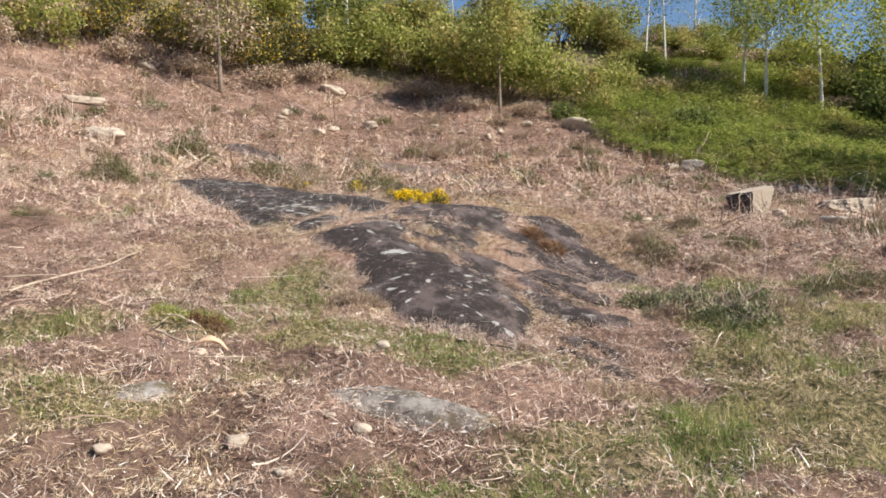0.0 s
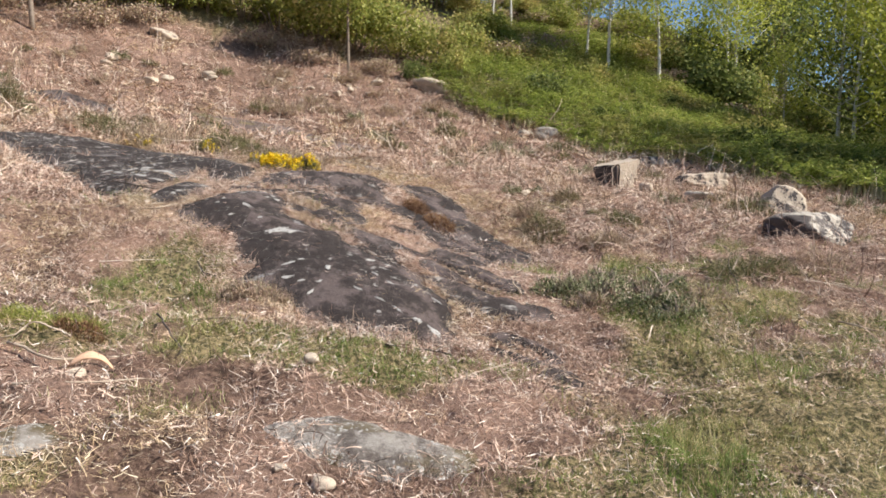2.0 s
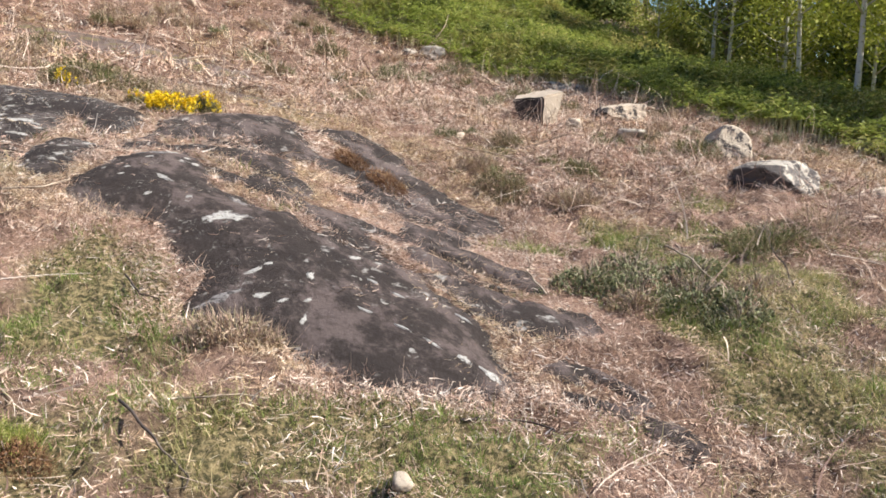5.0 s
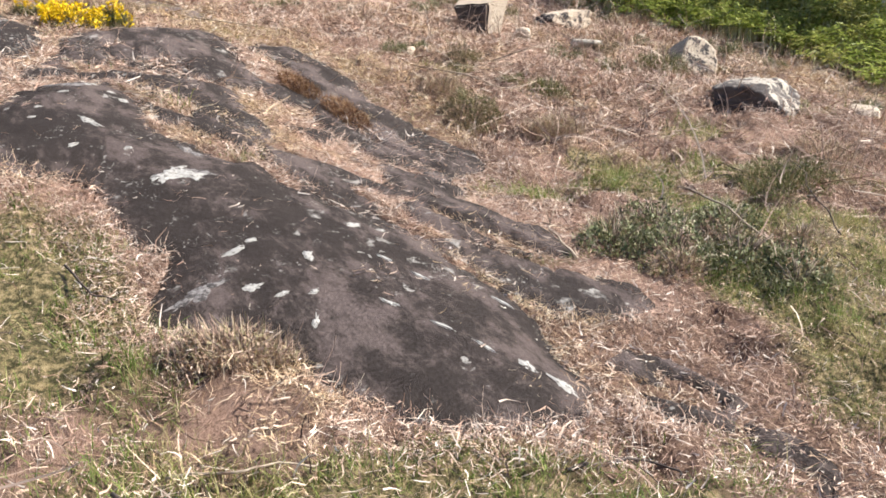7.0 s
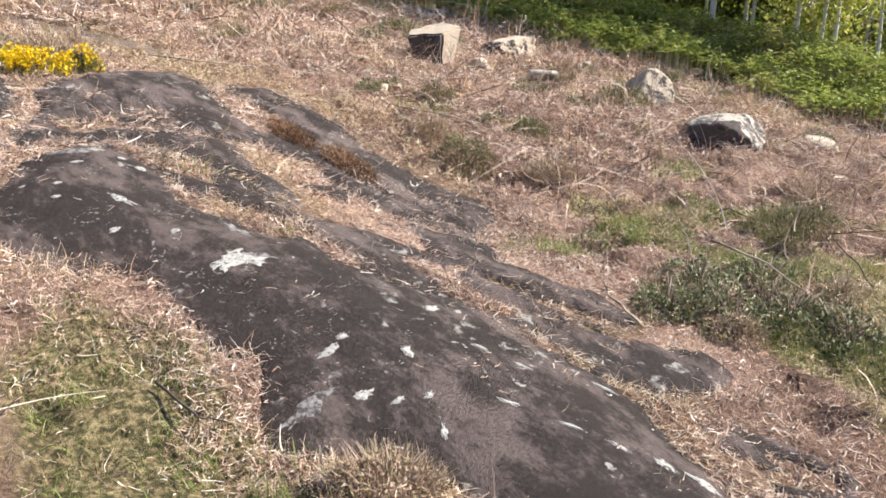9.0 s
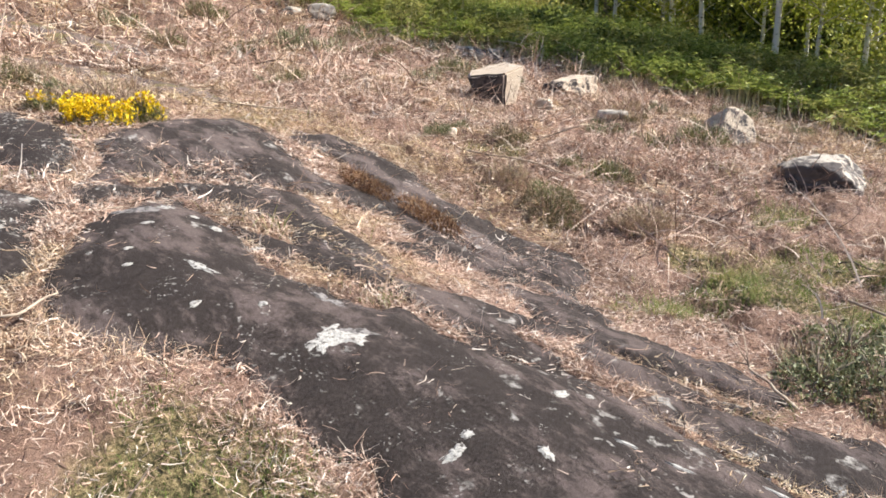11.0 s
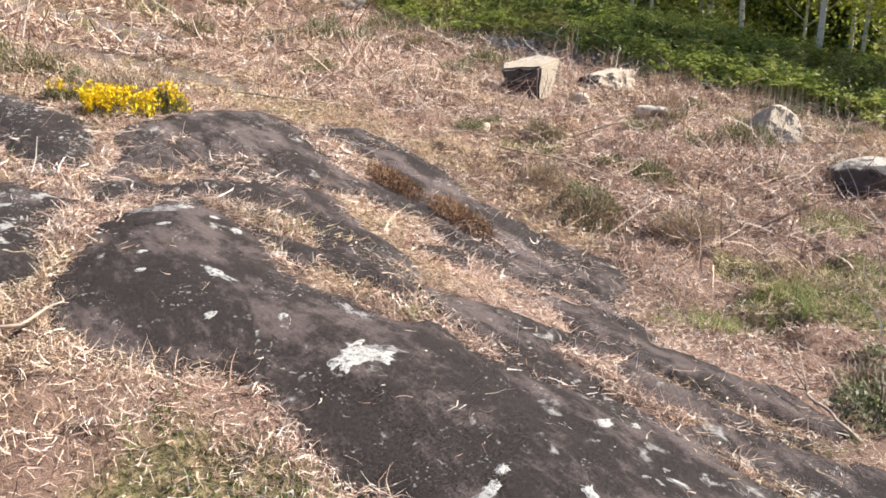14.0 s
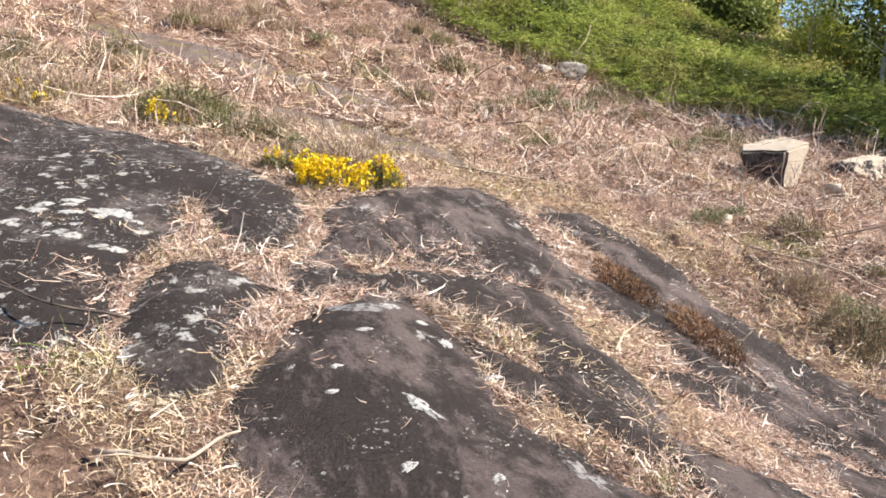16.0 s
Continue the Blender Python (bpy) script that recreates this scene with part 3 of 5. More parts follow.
rock_slab("high", M_ROCK, "dark granite sheet higher up the slope", 0.08)
rock_slab("brow", M_BROWN_ROCK, "weathered brown granite sheet with mossy seams", 0.08)
rock_slab("shelf", M_BROWN_ROCK, "low brown granite shelf edged with moss", 0.08)
rock_slab("near", M_GREY_ROCK, "pale grey flat granite stone sunk in turf", 0.02)
rock_slab("side", M_GREY_ROCK, "small grey flat granite stone sunk in grass", 0.02)


def lichen(x, y, rx, ry, turn, parent, material=None, seed=0):
    """A ragged thin crust lying on the rock."""
    a = np.linspace(0, 2 * np.pi, 52, endpoint=False)
    rx, ry = rx * 0.8, ry * 0.8
    wob = 1 + 0.4 * vnoise(np.cos(a) * 1.7 + seed * 3.1, np.sin(a) * 1.7 + seed) + 0.34 * vnoise(np.cos(a) * 4 + seed, np.sin(a) * 4 - seed) + 0.22 * vnoise(np.cos(a) * 11 + seed, np.sin(a) * 11)
    rings = []
    for r in (0.0, 0.5, 1.0):
        px, py = rx * r * wob * np.cos(a), ry * r * wob * np.sin(a)
        wx, wy = x + px * math.cos(turn) - py * math.sin(turn), y + px * math.sin(turn) + py * math.cos(turn)
        rings.append(np.stack([wx, wy, top(wx, wy) + (0.004 if r < 1 else -0.002)], 1))
    v = np.concatenate(rings)
    f = [(k * 52 + i, k * 52 + (i + 1) % 52, (k + 1) * 52 + (i + 1) % 52, (k + 1) * 52 + i) for k in range(2) for i in range(52)]
    me = bpy.data.meshes.new("lichen")
    me.from_pydata(v.tolist(), [], f)
    me.update()
    me.materials.append(material or M_LICHEN)
    ob = new("lichen", me)
    ob.parent = parent
    return ob


SPOTS = [(-0.50, 7.72, 0.15, 0.06, 0.6), (-0.40, 7.70, 0.11, 0.08, -0.4), (0.46, 5.80, 0.04, 0.085, 0.35), (0.38, 5.92, 0.04, 0.06, 0.2), (-0.74, 8.36, 0.035, 0.10, 0.5),
         (0.22, 7.13, 0.05, 0.035, 0.0), (0.36, 7.1, 0.04, 0.03, 0.3), (-0.27, 6.42, 0.018, 0.07, -0.5), (0.05, 6.42, 0.02, 0.06, 0.6), (0.17, 6.2, 0.016, 0.07, 0.5),
         (0.27, 6.04, 0.016, 0.07, 0.5), (0.3, 6.62, 0.016, 0.08, 0.5), (0.22, 6.78, 0.016, 0.06, 0.5), (-0.4, 7.0, 0.07, 0.03, 0.2), (-0.31, 7.05, 0.04, 0.03, 0.8),
         (-0.42, 6.72, 0.05, 0.025, 0.0), (-0.12, 6.85, 0.03, 0.05, -0.3), (-0.33, 6.63, 0.04, 0.02, 0.1), (-0.2, 6.6, 0.03, 0.02, 0.2), (0.6, 6.4, 0.015, 0.08, 0.5),
         (-0.6, 9.2, 0.06, 0.04, 0.2), (-0.5, 9.05, 0.05, 0.03, 0.9), (-0.47, 8.85, 0.035, 0.05, 0.3), (-0.35, 8.65, 0.05, 0.03, 0.4), (-0.78, 8.9, 0.05, 0.02, 0.0),
         (-1.0, 8.5, 0.03, 0.02, 0.1), (-0.95, 8.65, 0.03, 0.02, 0.4), (-1.1, 8.7, 0.025, 0.015, 0.1), (-0.86, 8.1, 0.04, 0.02, 0.4), (-0.62, 8.0, 0.03, 0.02, 0.2)]
for k, (x, y, rx, ry, turn) in enumerate(SPOTS):
    lichen(x, y, rx, ry, turn, main_slab, seed=k)
for k, (x, y, rx, ry, turn) in enumerate([(-0.76, 9.18, 0.2, 0.08, -0.2), (-0.35, 7.72, 0.12, 0.05, -0.4), (-0.62, 6.78, 0.16, 0.05, 0.2), (-0.3, 8.05, 0.06, 0.1, 0.5)]):
    lichen(x, y, rx, ry, turn, main_slab, M_GREY_LICHEN, k + 50)
for k in range(26):
    x, y = -1.88 + rng.normal() * 0.2, 10.5 + rng.normal() * 0.4
    r = 0.02 + 0.05 * rng.random() ** 2
    lichen(x, y, r * 1.5, r, rng.uniform(-0.5, 0.5), west_slab, seed=k + 80)
lichen(-1.66, 10.42, 0.12, 0.11, 0.2, west_slab, seed=120)
lichen(-2.5, 11.9, 0.2, 0.12, 0.1, west_slab, M_GREY_LICHEN, 121)


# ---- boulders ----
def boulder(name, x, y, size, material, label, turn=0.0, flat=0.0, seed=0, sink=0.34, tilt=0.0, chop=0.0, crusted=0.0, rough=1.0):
    """A broken stone: a bevelled block shaped by planes and noise, sunk a little into the ground. crusted: reach of the
    dark crust and painted shade on its south-west side.
    """
    bm = bmesh.new()
    bmesh.ops.create_icosphere(bm, subdivisions=6 if crusted else 4 if max(size) > 0.3 else 3, radius=1.0)
    r = random.Random(seed)
    planes = []
    for k in range(9 + int(6 * chop)):
        d = Vector((r.gauss(0, 1), r.gauss(0, 1), r.gauss(0, 0.8))).normalized()
        planes.append((d, r.uniform(0.62, 0.85)))
    if flat:
        planes.append((Vector((0.06, -0.04, 1)).normalized(), 1 - flat))
    for vert in bm.verts:
        p = vert.co.normalized()
        lim = 1.15
        for d, dist in planes:
            c = p.dot(d)
            if c > 0.05:
                lim = min(lim, dist / c)
        vert.co = p * lim * (1 + rough * 0.10 * noise.noise(p * 2.1 + Vector((seed, 0, 0))) + rough * 0.05 * noise.noise(p * 5 + Vector((0, seed, 0))) + 0.02 * noise.noise(p * 13))
    bmesh.ops.smooth_vert(bm, verts=bm.verts, factor=0.2, use_axis_x=True, use_axis_y=True, use_axis_z=True)
    bmesh.ops.scale(bm, vec=(size[0] / 1.75, size[1] / 1.75, size[2] / 1.75), verts=bm.verts)
    me = bpy.data.meshes.new(name)
    bm.to_mesh(me)
    bm.free()
    me.materials.append(material)
    me.materials.append(M_SHADED_CRUST)
    # faces turned from the sun take the dark colour: shade painted over crust
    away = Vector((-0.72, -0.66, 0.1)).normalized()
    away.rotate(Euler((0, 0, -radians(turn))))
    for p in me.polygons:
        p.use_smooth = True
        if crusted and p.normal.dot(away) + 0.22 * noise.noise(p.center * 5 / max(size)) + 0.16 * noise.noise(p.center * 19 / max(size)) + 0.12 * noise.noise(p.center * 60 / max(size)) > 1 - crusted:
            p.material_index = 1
    ob = new(name, me)
    low = min(vv.co.z for vv in me.vertices)
    ob.matrix_world = pose(x, y, ground_at(x, y) - low - sink * size[2], 0, tilt, turn)
    return tagged(ob, label, "stone")


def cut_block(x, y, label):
    """The squared stone with a level top, a broken face darkened by painted shade and crust, and tapering foot."""
    bm = bmesh.new()
    ring_low = [(-0.26, 0.02), (-0.02, -0.24), (0.25, -0.1), (0.2, 0.24), (-0.14, 0.24)]
    ring_top = [(-0.38, 0.04), (-0.04, -0.29), (0.36, -0.11), (0.3, 0.26), (-0.22, 0.28)]
    tops = [0.30, 0.33, 0.42, 0.46, 0.36]
    a = [bm.verts.new((px, py, -0.08)) for px, py in ring_low]
    b = [bm.verts.new((px, py, h)) for (px, py), h in zip(ring_top, tops)]
    bm.faces.new(a[::-1])
    bm.faces.new(b)
    for i in range(5):
        bm.faces.new((a[i], a[(i + 1) % 5], b[(i + 1) % 5], b[i]))
    bmesh.ops.bevel(bm, geom=bm.edges[:], offset=0.025, segments=2, affect="EDGES")
    bmesh.ops.triangulate(bm, faces=bm.faces[:])
    bmesh.ops.subdivide_edges(bm, edges=bm.edges[:], cuts=3, use_grid_fill=True)
    for vert in bm.verts:
        vert.co += Vector((noise.noise(vert.co * 7), noise.noise(vert.co * 7 + Vector((9, 0, 0))), noise.noise(vert.co * 7 + Vector((0, 9, 0))))) * 0.022
    me = bpy.data.meshes.new("boulder")
    bm.to_mesh(me)
    bm.free()
    me.materials.append(M_PALE_STONE)
    me.materials.append(M_SHADED_CRUST)
    # the block's unlit side gets its shade in the colour, with dark crust
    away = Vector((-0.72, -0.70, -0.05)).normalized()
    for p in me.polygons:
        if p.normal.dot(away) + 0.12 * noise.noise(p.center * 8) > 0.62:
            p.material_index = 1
    ob = new("boulder", me)
    ob.matrix_world = pose(x, y, ground_at(x, y) - 0.04, 0, 0, -8)
    return tagged(ob, label, "stone")


cut_block(4.82, 12.98, "squared pale granite block with a level top")
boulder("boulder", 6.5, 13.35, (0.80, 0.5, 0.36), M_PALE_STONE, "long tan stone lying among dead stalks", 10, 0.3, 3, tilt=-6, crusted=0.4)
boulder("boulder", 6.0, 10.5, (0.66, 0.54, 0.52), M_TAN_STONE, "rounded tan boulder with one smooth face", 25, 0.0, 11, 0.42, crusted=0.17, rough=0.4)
# no hollow is modelled: its shade is painted on the front faces
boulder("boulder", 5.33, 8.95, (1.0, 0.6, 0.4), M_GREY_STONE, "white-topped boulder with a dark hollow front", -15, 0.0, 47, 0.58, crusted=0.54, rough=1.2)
boulder("boulder", 5.6, 11.75, (0.42, 0.3, 0.2), M_GREY_STONE, "small flat grey stone among stalks", 20, 0.4, 8)
boulder("boulder", 6.6, 8.6, (0.75, 0.35, 0.2), M_PALE_STONE, "flat tan stone slab flush with litter", 30, 0.5, 9, 0.3)
boulder("boulder", 7.1, 16.4, (0.5, 0.4, 0.26), M_GREY_STONE, "pale stone at the edge of the bracken", 0, 0.3, 14)
boulder("boulder", 7.9, 16.6, (0.55, 0.4, 0.28), M_GREY_STONE, "pale stone at the edge of the bracken", 40, 0.3, 15)
boulder("boulder", 5.85, 19.2, (0.52, 0.4, 0.32), M_GREY_STONE, "grey stone at the foot of the bracken", 10, 0.2, 16)
boulder("boulder", 5.4, 19.6, (0.4, 0.3, 0.2), M_GREY_STONE, "grey stone at the foot of the bracken", 70, 0.2, 17)
boulder("boulder", -9.0, 20.5, (0.9, 0.5, 0.26), M_PALE_STONE, "flat pale stone on the upper slope", 5, 0.4, 18)
boulder("boulder", -6.95, 16.8, (1.0, 0.6, 0.42), M_PALE_STONE, "broad pale stone on the upper slope", -8, 0.3, 19)
boulder("boulder", -8.8, 24.6, (0.5, 0.4, 0.26), M_PALE_STONE, "pale stone below the flowering scrub", 0, 0.2, 20)
boulder("boulder", 3.75, 23.0, (0.85, 0.5, 0.44), M_PALE_STONE, "white-faced boulder at the foot of the scrub", -25, 0.2, 21, tilt=12)
boulder("boulder", -3.4, 25.6, (0.7, 0.4, 0.34), M_PALE_STONE, "pale stone leaning below the scrub", -20, 0.2, 22, tilt=15)
for k in range(26):
    x, y = -4.6 + 7.6 * rng.random(), 22.9 + 0.7 * rng.normal()
    s = 0.11 + 0.17 * rng.random() ** 2
    boulder("stone", x, y, (s * 1.3, s, s * 0.7), M_PALE_STONE, "small pale stone in a scattered row on the slope", 360 * rng.random(), 0.2, 30 + k)
for k in range(34):
    x, y = -7 + 16 * rng.random(), 10 + 12 * rng.random()
    s = 0.06 + 0.16 * rng.random() ** 2
    if float(rock_cover(np.array([x]), np.array([y]))[0][0]) < -0.1:
        boulder("stone", x, y, (s * 1.3, s, s * 0.7), M_PALE_STONE, "small pale stone lying in dry litter", 360 * rng.random(), 0.2, 60 + k)
for k, (x, y, s) in enumerate([(-0.37, 3.72, 0.09), (-0.52, 3.78, 0.06), (-0.89, 3.56, 0.13), (-1.36, 3.3, 0.08), (-0.35, 4.83, 0.1), (-1.15, 4.3, 0.06), (-0.62, 3.2, 0.1), (-1.42, 4.78, 0.12)]):
    s = s * 0.75
    boulder("stone", x, y, (s * 1.3, s, s * 0.7), M_PALE_STONE, "small pale stone sunk in dry litter", 70 * k, 0.2, 100 + k, 0.35)


# ---- litter and grass ----
def scattered(n, x0, x1, y0, y1):
    return rng.uniform(x0, x1, n), rng.uniform(y0, y1, n)


# straw lying on rock: centre, radii
STRAW_ON_ROCK = [(-0.5, 4.2, 0.16, 0.12), (0.1, 3.9, 0.1, 0.06), (0.02, 10.0, 0.2, 0.22), (0.1, 8.75, 0.1, 0.3), (0.2, 8.4, 0.12, 0.2), (1.7, 8.9, 0.25, 0.15), (1.3, 9.2, 0.15, 0.35),
                 (1.2, 8.4, 0.15, 0.3), (-0.8, 9.75, 0.12, 0.12), (-1.75, 9.6, 0.12, 0.2), (1.0, 7.2, 0.12, 0.1)]


def litter(name, n, box, length, width, label, lift=0.035, material=M_STRAW, segs=2, on_rock=0.006, in_grass=0.6, steep=0.28, sparse=False, edge_only=False, clear=0.0):
    x, y = scattered(n, *box)
    d, _ = rock_cover(x, y)
    g = grass_cover(x, y)
    keep = np.clip(0.82 + 1.7 * fbm(x * 2.1, y * 2.1, 21, 4), 0.1, 1) * (1 - (1 - in_grass) * g)
    keep = np.where((d > -0.32) & (d <= 0), np.maximum(keep, 0.95), keep)
    on = np.full(n, on_rock)
    for cx, cy, rx, ry in STRAW_ON_ROCK:
        on = np.maximum(on, 1.3 * np.exp(-(((x - cx) / rx) ** 2 + ((y - cy) / ry) ** 2)) + 0.5 * vnoise(x * 6, y * 6, 3) - 0.25)
    keep = np.where(d > 0.0, np.maximum(on, np.exp(-d / (0.02 + 0.05 * np.clip(vnoise(x * 7, y * 7, 61), 0, 1))) * 0.85), keep)
    if edge_only:
        keep = np.where((d > -0.26) & (d < 0.01) & ((x < 0.7) | (y > 6.2)), np.where(between(x, y), 0.7, 1), 0)
    if clear:
        keep = np.where(d > -clear, 0, keep)
    if sparse:
        keep = keep * np.where((x > -2.6) & (x < 3.2) & (y < 12), 0.15, 1)
    pick = rng.random(n) < keep
    x, y = x[pick], y[pick]
    n = len(x)
    clump = np.clip(0.3 + 1.6 * fbm(x * 4.2, y * 4.2, 23, 3), 0, 1) * (rock_cover(x, y)[0] < -0.03)
    flat = np.where(between(x, y) | (rock_cover(x, y)[0] > 0), 0.35, 1.0)
    z = top(x, y) + flat * lift * (0.6 + 1.8 * clump) * rng.random(n) ** 1.5
    v, f = ribbons(np.stack([x, y, z], 1), rng.uniform(0, 2 * np.pi, n), rng.normal(0.08, steep, n) * (0.7 + 0.9 * clump) * flat, rng.uniform(*length, n) * np.where(rng.random(n) < 0.85, 1.0, 1.7), rng.uniform(*width, n),
                   rng.normal(0.2, 0.9, n), segs, curl=rng.normal(0, 0.8, n))
    return tagged(piece(name, v, f, material), label, "litter", kind="stuff")


litter("dry_litter", 215000, (-3.8, 7.6, 2.5, 9.2), (0.02, 0.085), (0.0013, 0.004), "loose dry straw and broken bracken stems on the slope", in_grass=0.6, steep=0.35)
litter("dry_litter", 130000, (-7.0, 8.8, 9.0, 14.5), (0.06, 0.20), (0.0035, 0.009), "loose dry straw and broken bracken stems on the slope", 0.05, steep=0.35, sparse=True)
litter("dry_litter", 105000, (-1.9, 1.3, 5.0, 10.2), (0.02, 0.075), (0.0012, 0.0036), "dry straw heaped along the edges of the rock", 0.05, steep=0.45, edge_only=True)
litter("dry_litter", 85000, (-2.6, 3.2, 9.2, 12.0), (0.02, 0.08), (0.0015, 0.0042), "loose fine straw between the slabs", 0.03, steep=0.3)
litter("dry_litter", 85000, (-15.0, 9.5, 14.0, 27.0), (0.10, 0.34), (0.008, 0.020), "dead bracken and straw on the upper slope", 0.08, steep=0.4)
litter("bracken_chips", 62000, (-3.8, 7.6, 2.5, 9.2), (0.02, 0.07), (0.003, 0.0075), "short broken bits of pale bracken stem and bark", 0.055, M_CHIP, 3, 0.012, 0.3, 0.5)
litter("bracken_chips", 42000, (-6.5, 8.6, 9.0, 15.0), (0.04, 0.10), (0.0045, 0.010), "short broken bits of pale bracken stem and bark", 0.07, M_CHIP, 3, 0.02, 0.5, 0.5)
litter("dead_stalks", 2600, (-4.5, 8.5, 2.8, 13.5), (0.18, 0.5), (0.004, 0.010), "long curled dead bracken stalks lying loose", 0.05, M_STALK, 5, 0.0, 0.2, 0.22, clear=0.4)
litter("dead_stalks", 7000, (2.4, 8.4, 6.5, 16.0), (0.2, 0.55), (0.005, 0.012), "tangled pinkish dead bracken stalks below the bracken", 0.12, M_STALK, 5, 0.0, 0.1, 0.4, clear=0.4)
litter("dead_stalks", 4000, (-13.0, 8.0, 13.0, 25.0), (0.3, 0.8), (0.010, 0.022), "dead bracken stalks on the upper slope", 0.18, M_STALK, 4, 0.0, 0.3, 0.5)


def turf(n, box, length, width, name="grass"):
    x, y = scattered(n, *box)
    d, _ = rock_cover(x, y)
    g = grass_cover(x, y)
    tuft = np.clip(0.45 + 1.3 * fbm(x * 4.4, y * 4.4, 41, 3), 0.02, 1)
    pick = (rng.random(n) < np.clip((g - 0.18) * 2.2, 0, 1) * tuft) & (d < -0.02)
    x, y = x[pick], y[pick]
    n = len(x)
    tall = np.clip(0.7 + 0.7 * vnoise(x * 2.3, y * 2.3, 44), 0.35, 1.5)
    v, f = ribbons(np.stack([x, y, soil(x, y) - 0.004], 1), rng.uniform(0, 2 * np.pi, n), rng.normal(1.15, 0.25, n), rng.uniform(*length, n) * tall, rng.uniform(*width, n),
                   rng.normal(0.9, 0.5, n), 3, 0.12)
    return tagged(piece(name, v, f, M_GRASS), "short green grass growing in uneven tufts through litter", "grass", kind="stuff")


turf(380000, (-3.6, 5.0, 2.6, 8.2), (0.04, 0.13), (0.0022, 0.005))
def stubble(n, box, length, width):
    """Short dead grass standing and leaning between the litter."""
    x, y = scattered(n, *box)
    d, _ = rock_cover(x, y)
    tuft = np.clip(0.5 + 1.5 * fbm(x * 5.5, y * 5.5, 91, 3), 0.04, 1)
    pick = (rng.random(n) < tuft) & (d < 0.0)
    x, y, tuft = x[pick], y[pick], tuft[pick]
    n = len(x)
    v, f = ribbons(np.stack([x, y, soil(x, y) - 0.004], 1), rng.uniform(0, 2 * np.pi, n), rng.normal(0.7, 0.4, n), rng.uniform(*length, n) * (0.5 + tuft), rng.uniform(*width, n),
                   rng.normal(0.9, 0.8, n), 2, 0.3, curl=rng.normal(0, 0.9, n))
    return tagged(piece("dead_grass", v, f, M_STRAW), "short dead grass standing between dry litter", "grass", kind="stuff")


stubble(190000, (-3.8, 7.4, 2.5, 8.6), (0.02, 0.06), (0.0015, 0.0042))
stubble(100000, (-6.5, 8.6, 8.6, 14.0), (0.04, 0.10), (0.0035, 0.008))
turf(60000, (-5.0, 6.5, 8.0, 12.5), (0.07, 0.17), (0.005, 0.009))


# ---- low shrubs on the slope ----
def low_shrub(x, y, rx, ry, h, material, label, n=1400, size=0.028, category="shrub", name="heath_shrub", stems=9, sprig=1.1):
    root = holder(name, x, y, ground_at(x, y))
    a, r = rng.uniform(0, 2 * np.pi, n), np.sqrt(rng.random(n))
    px, py = r * rx * np.cos(a), r * ry * np.sin(a)
    dome = h * np.sqrt(np.clip(1 - r * r, 0, 1)) * (0.75 + 0.45 * vnoise((x + px) * 9, (y + py) * 9, 6))
    pz = dome * rng.random(n) ** 0.6
    base = top(x + px, y + py) - root.location.z
    at = np.stack([px, py, base + pz + 0.01], 1)
    small = leaves(at, rng.uniform(0.5, 1.2, n) * size * 0.62, 0.8)
    more = int(n * sprig)
    pick = rng.integers(0, n, more)
    foot = at[pick] + rng.normal(0, 0.012, (more, 3))
    foot[:, 2] -= 0.02
    out = np.arctan2(py[pick] / ry, px[pick] / rx) + rng.normal(0, 0.8, more)
    sprigs = ribbons(foot, out, rng.normal(1.0, 0.35, more), rng.uniform(1.2, 3.2, more) * size, np.full(more, size * 0.16), rng.normal(0.3, 0.5, more), 2, 0.3)
    v, f = joined([small, sprigs])
    piece("foliage", v, f, material, root)
    for k in range(stems):
        b = rng.uniform(0, 2 * np.pi)
        q = rng.random() * 0.8
        ex, ey, ez = q * rx * math.cos(b), q * ry * math.sin(b), h * rng.uniform(0.6, 1.15)
        ez += ground_at(x + ex, y + ey) - root.location.z
        path = np.array([(ex * 0.2, ey * 0.2, -0.02), (ex * 0.6, ey * 0.6, ez * 0.6), (ex, ey, ez)])
        new("stem", tube_mesh("stem", path, np.array([0.006, 0.004, 0.002]), M_BROWN_BARK, 5)).parent = root
    return tagged(root, label, category)


for x, y, rx, h in [(1.68, 6.88, 0.22, 0.17), (1.95, 6.68, 0.26, 0.2), (2.2, 6.45, 0.25, 0.19), (2.3, 6.15, 0.22, 0.15), (2.1, 6.98, 0.24, 0.18), (2.5, 6.8, 0.22, 0.17)]:
    low_shrub(x, y, rx, rx * 0.85, h * 0.72, M_DARK_HEATH, "dark low heath clump at the rock's edge", 900, 0.036, stems=22, sprig=0.25)
for x, y, rx in [(1.8, 6.5, 0.18), (2.35, 6.65, 0.2), (2.65, 6.4, 0.2), (1.85, 7.05, 0.16)]:
    low_shrub(x, y, rx, rx * 0.8, 0.1, M_BROWN_SCRUB, "withered twiggy heather among dark heath", 500, 0.03, stems=18, sprig=0.6)
low_shrub(2.45, 9.5, 0.26, 0.2, 0.2, M_HEATH, "grey-green heath tuft beside bare rock", 1300)
low_shrub(2.95, 8.98, 0.26, 0.2, 0.22, M_BROWN_SCRUB, "olive and rust heath tuft", 1500)
low_shrub(2.45, 10.0, 0.2, 0.2, 0.16, M_BROWN_SCRUB, "grey withered heath tuft in litter", 900)
low_shrub(-1.68, 5.42, 0.26, 0.16, 0.13, M_BROOM, "mossy green heath cushion with reddish base", 2200, 0.02)
low_shrub(-1.5, 5.28, 0.12, 0.08, 0.07, M_RUST, "dark reddish dead moss beside the cushion", 700, 0.018, "moss", "moss_clump", 2)
low_shrub(-0.62, 6.28, 0.22, 0.14, 0.11, M_BROWN_SCRUB, "withered brown heather by the slab", 1200)
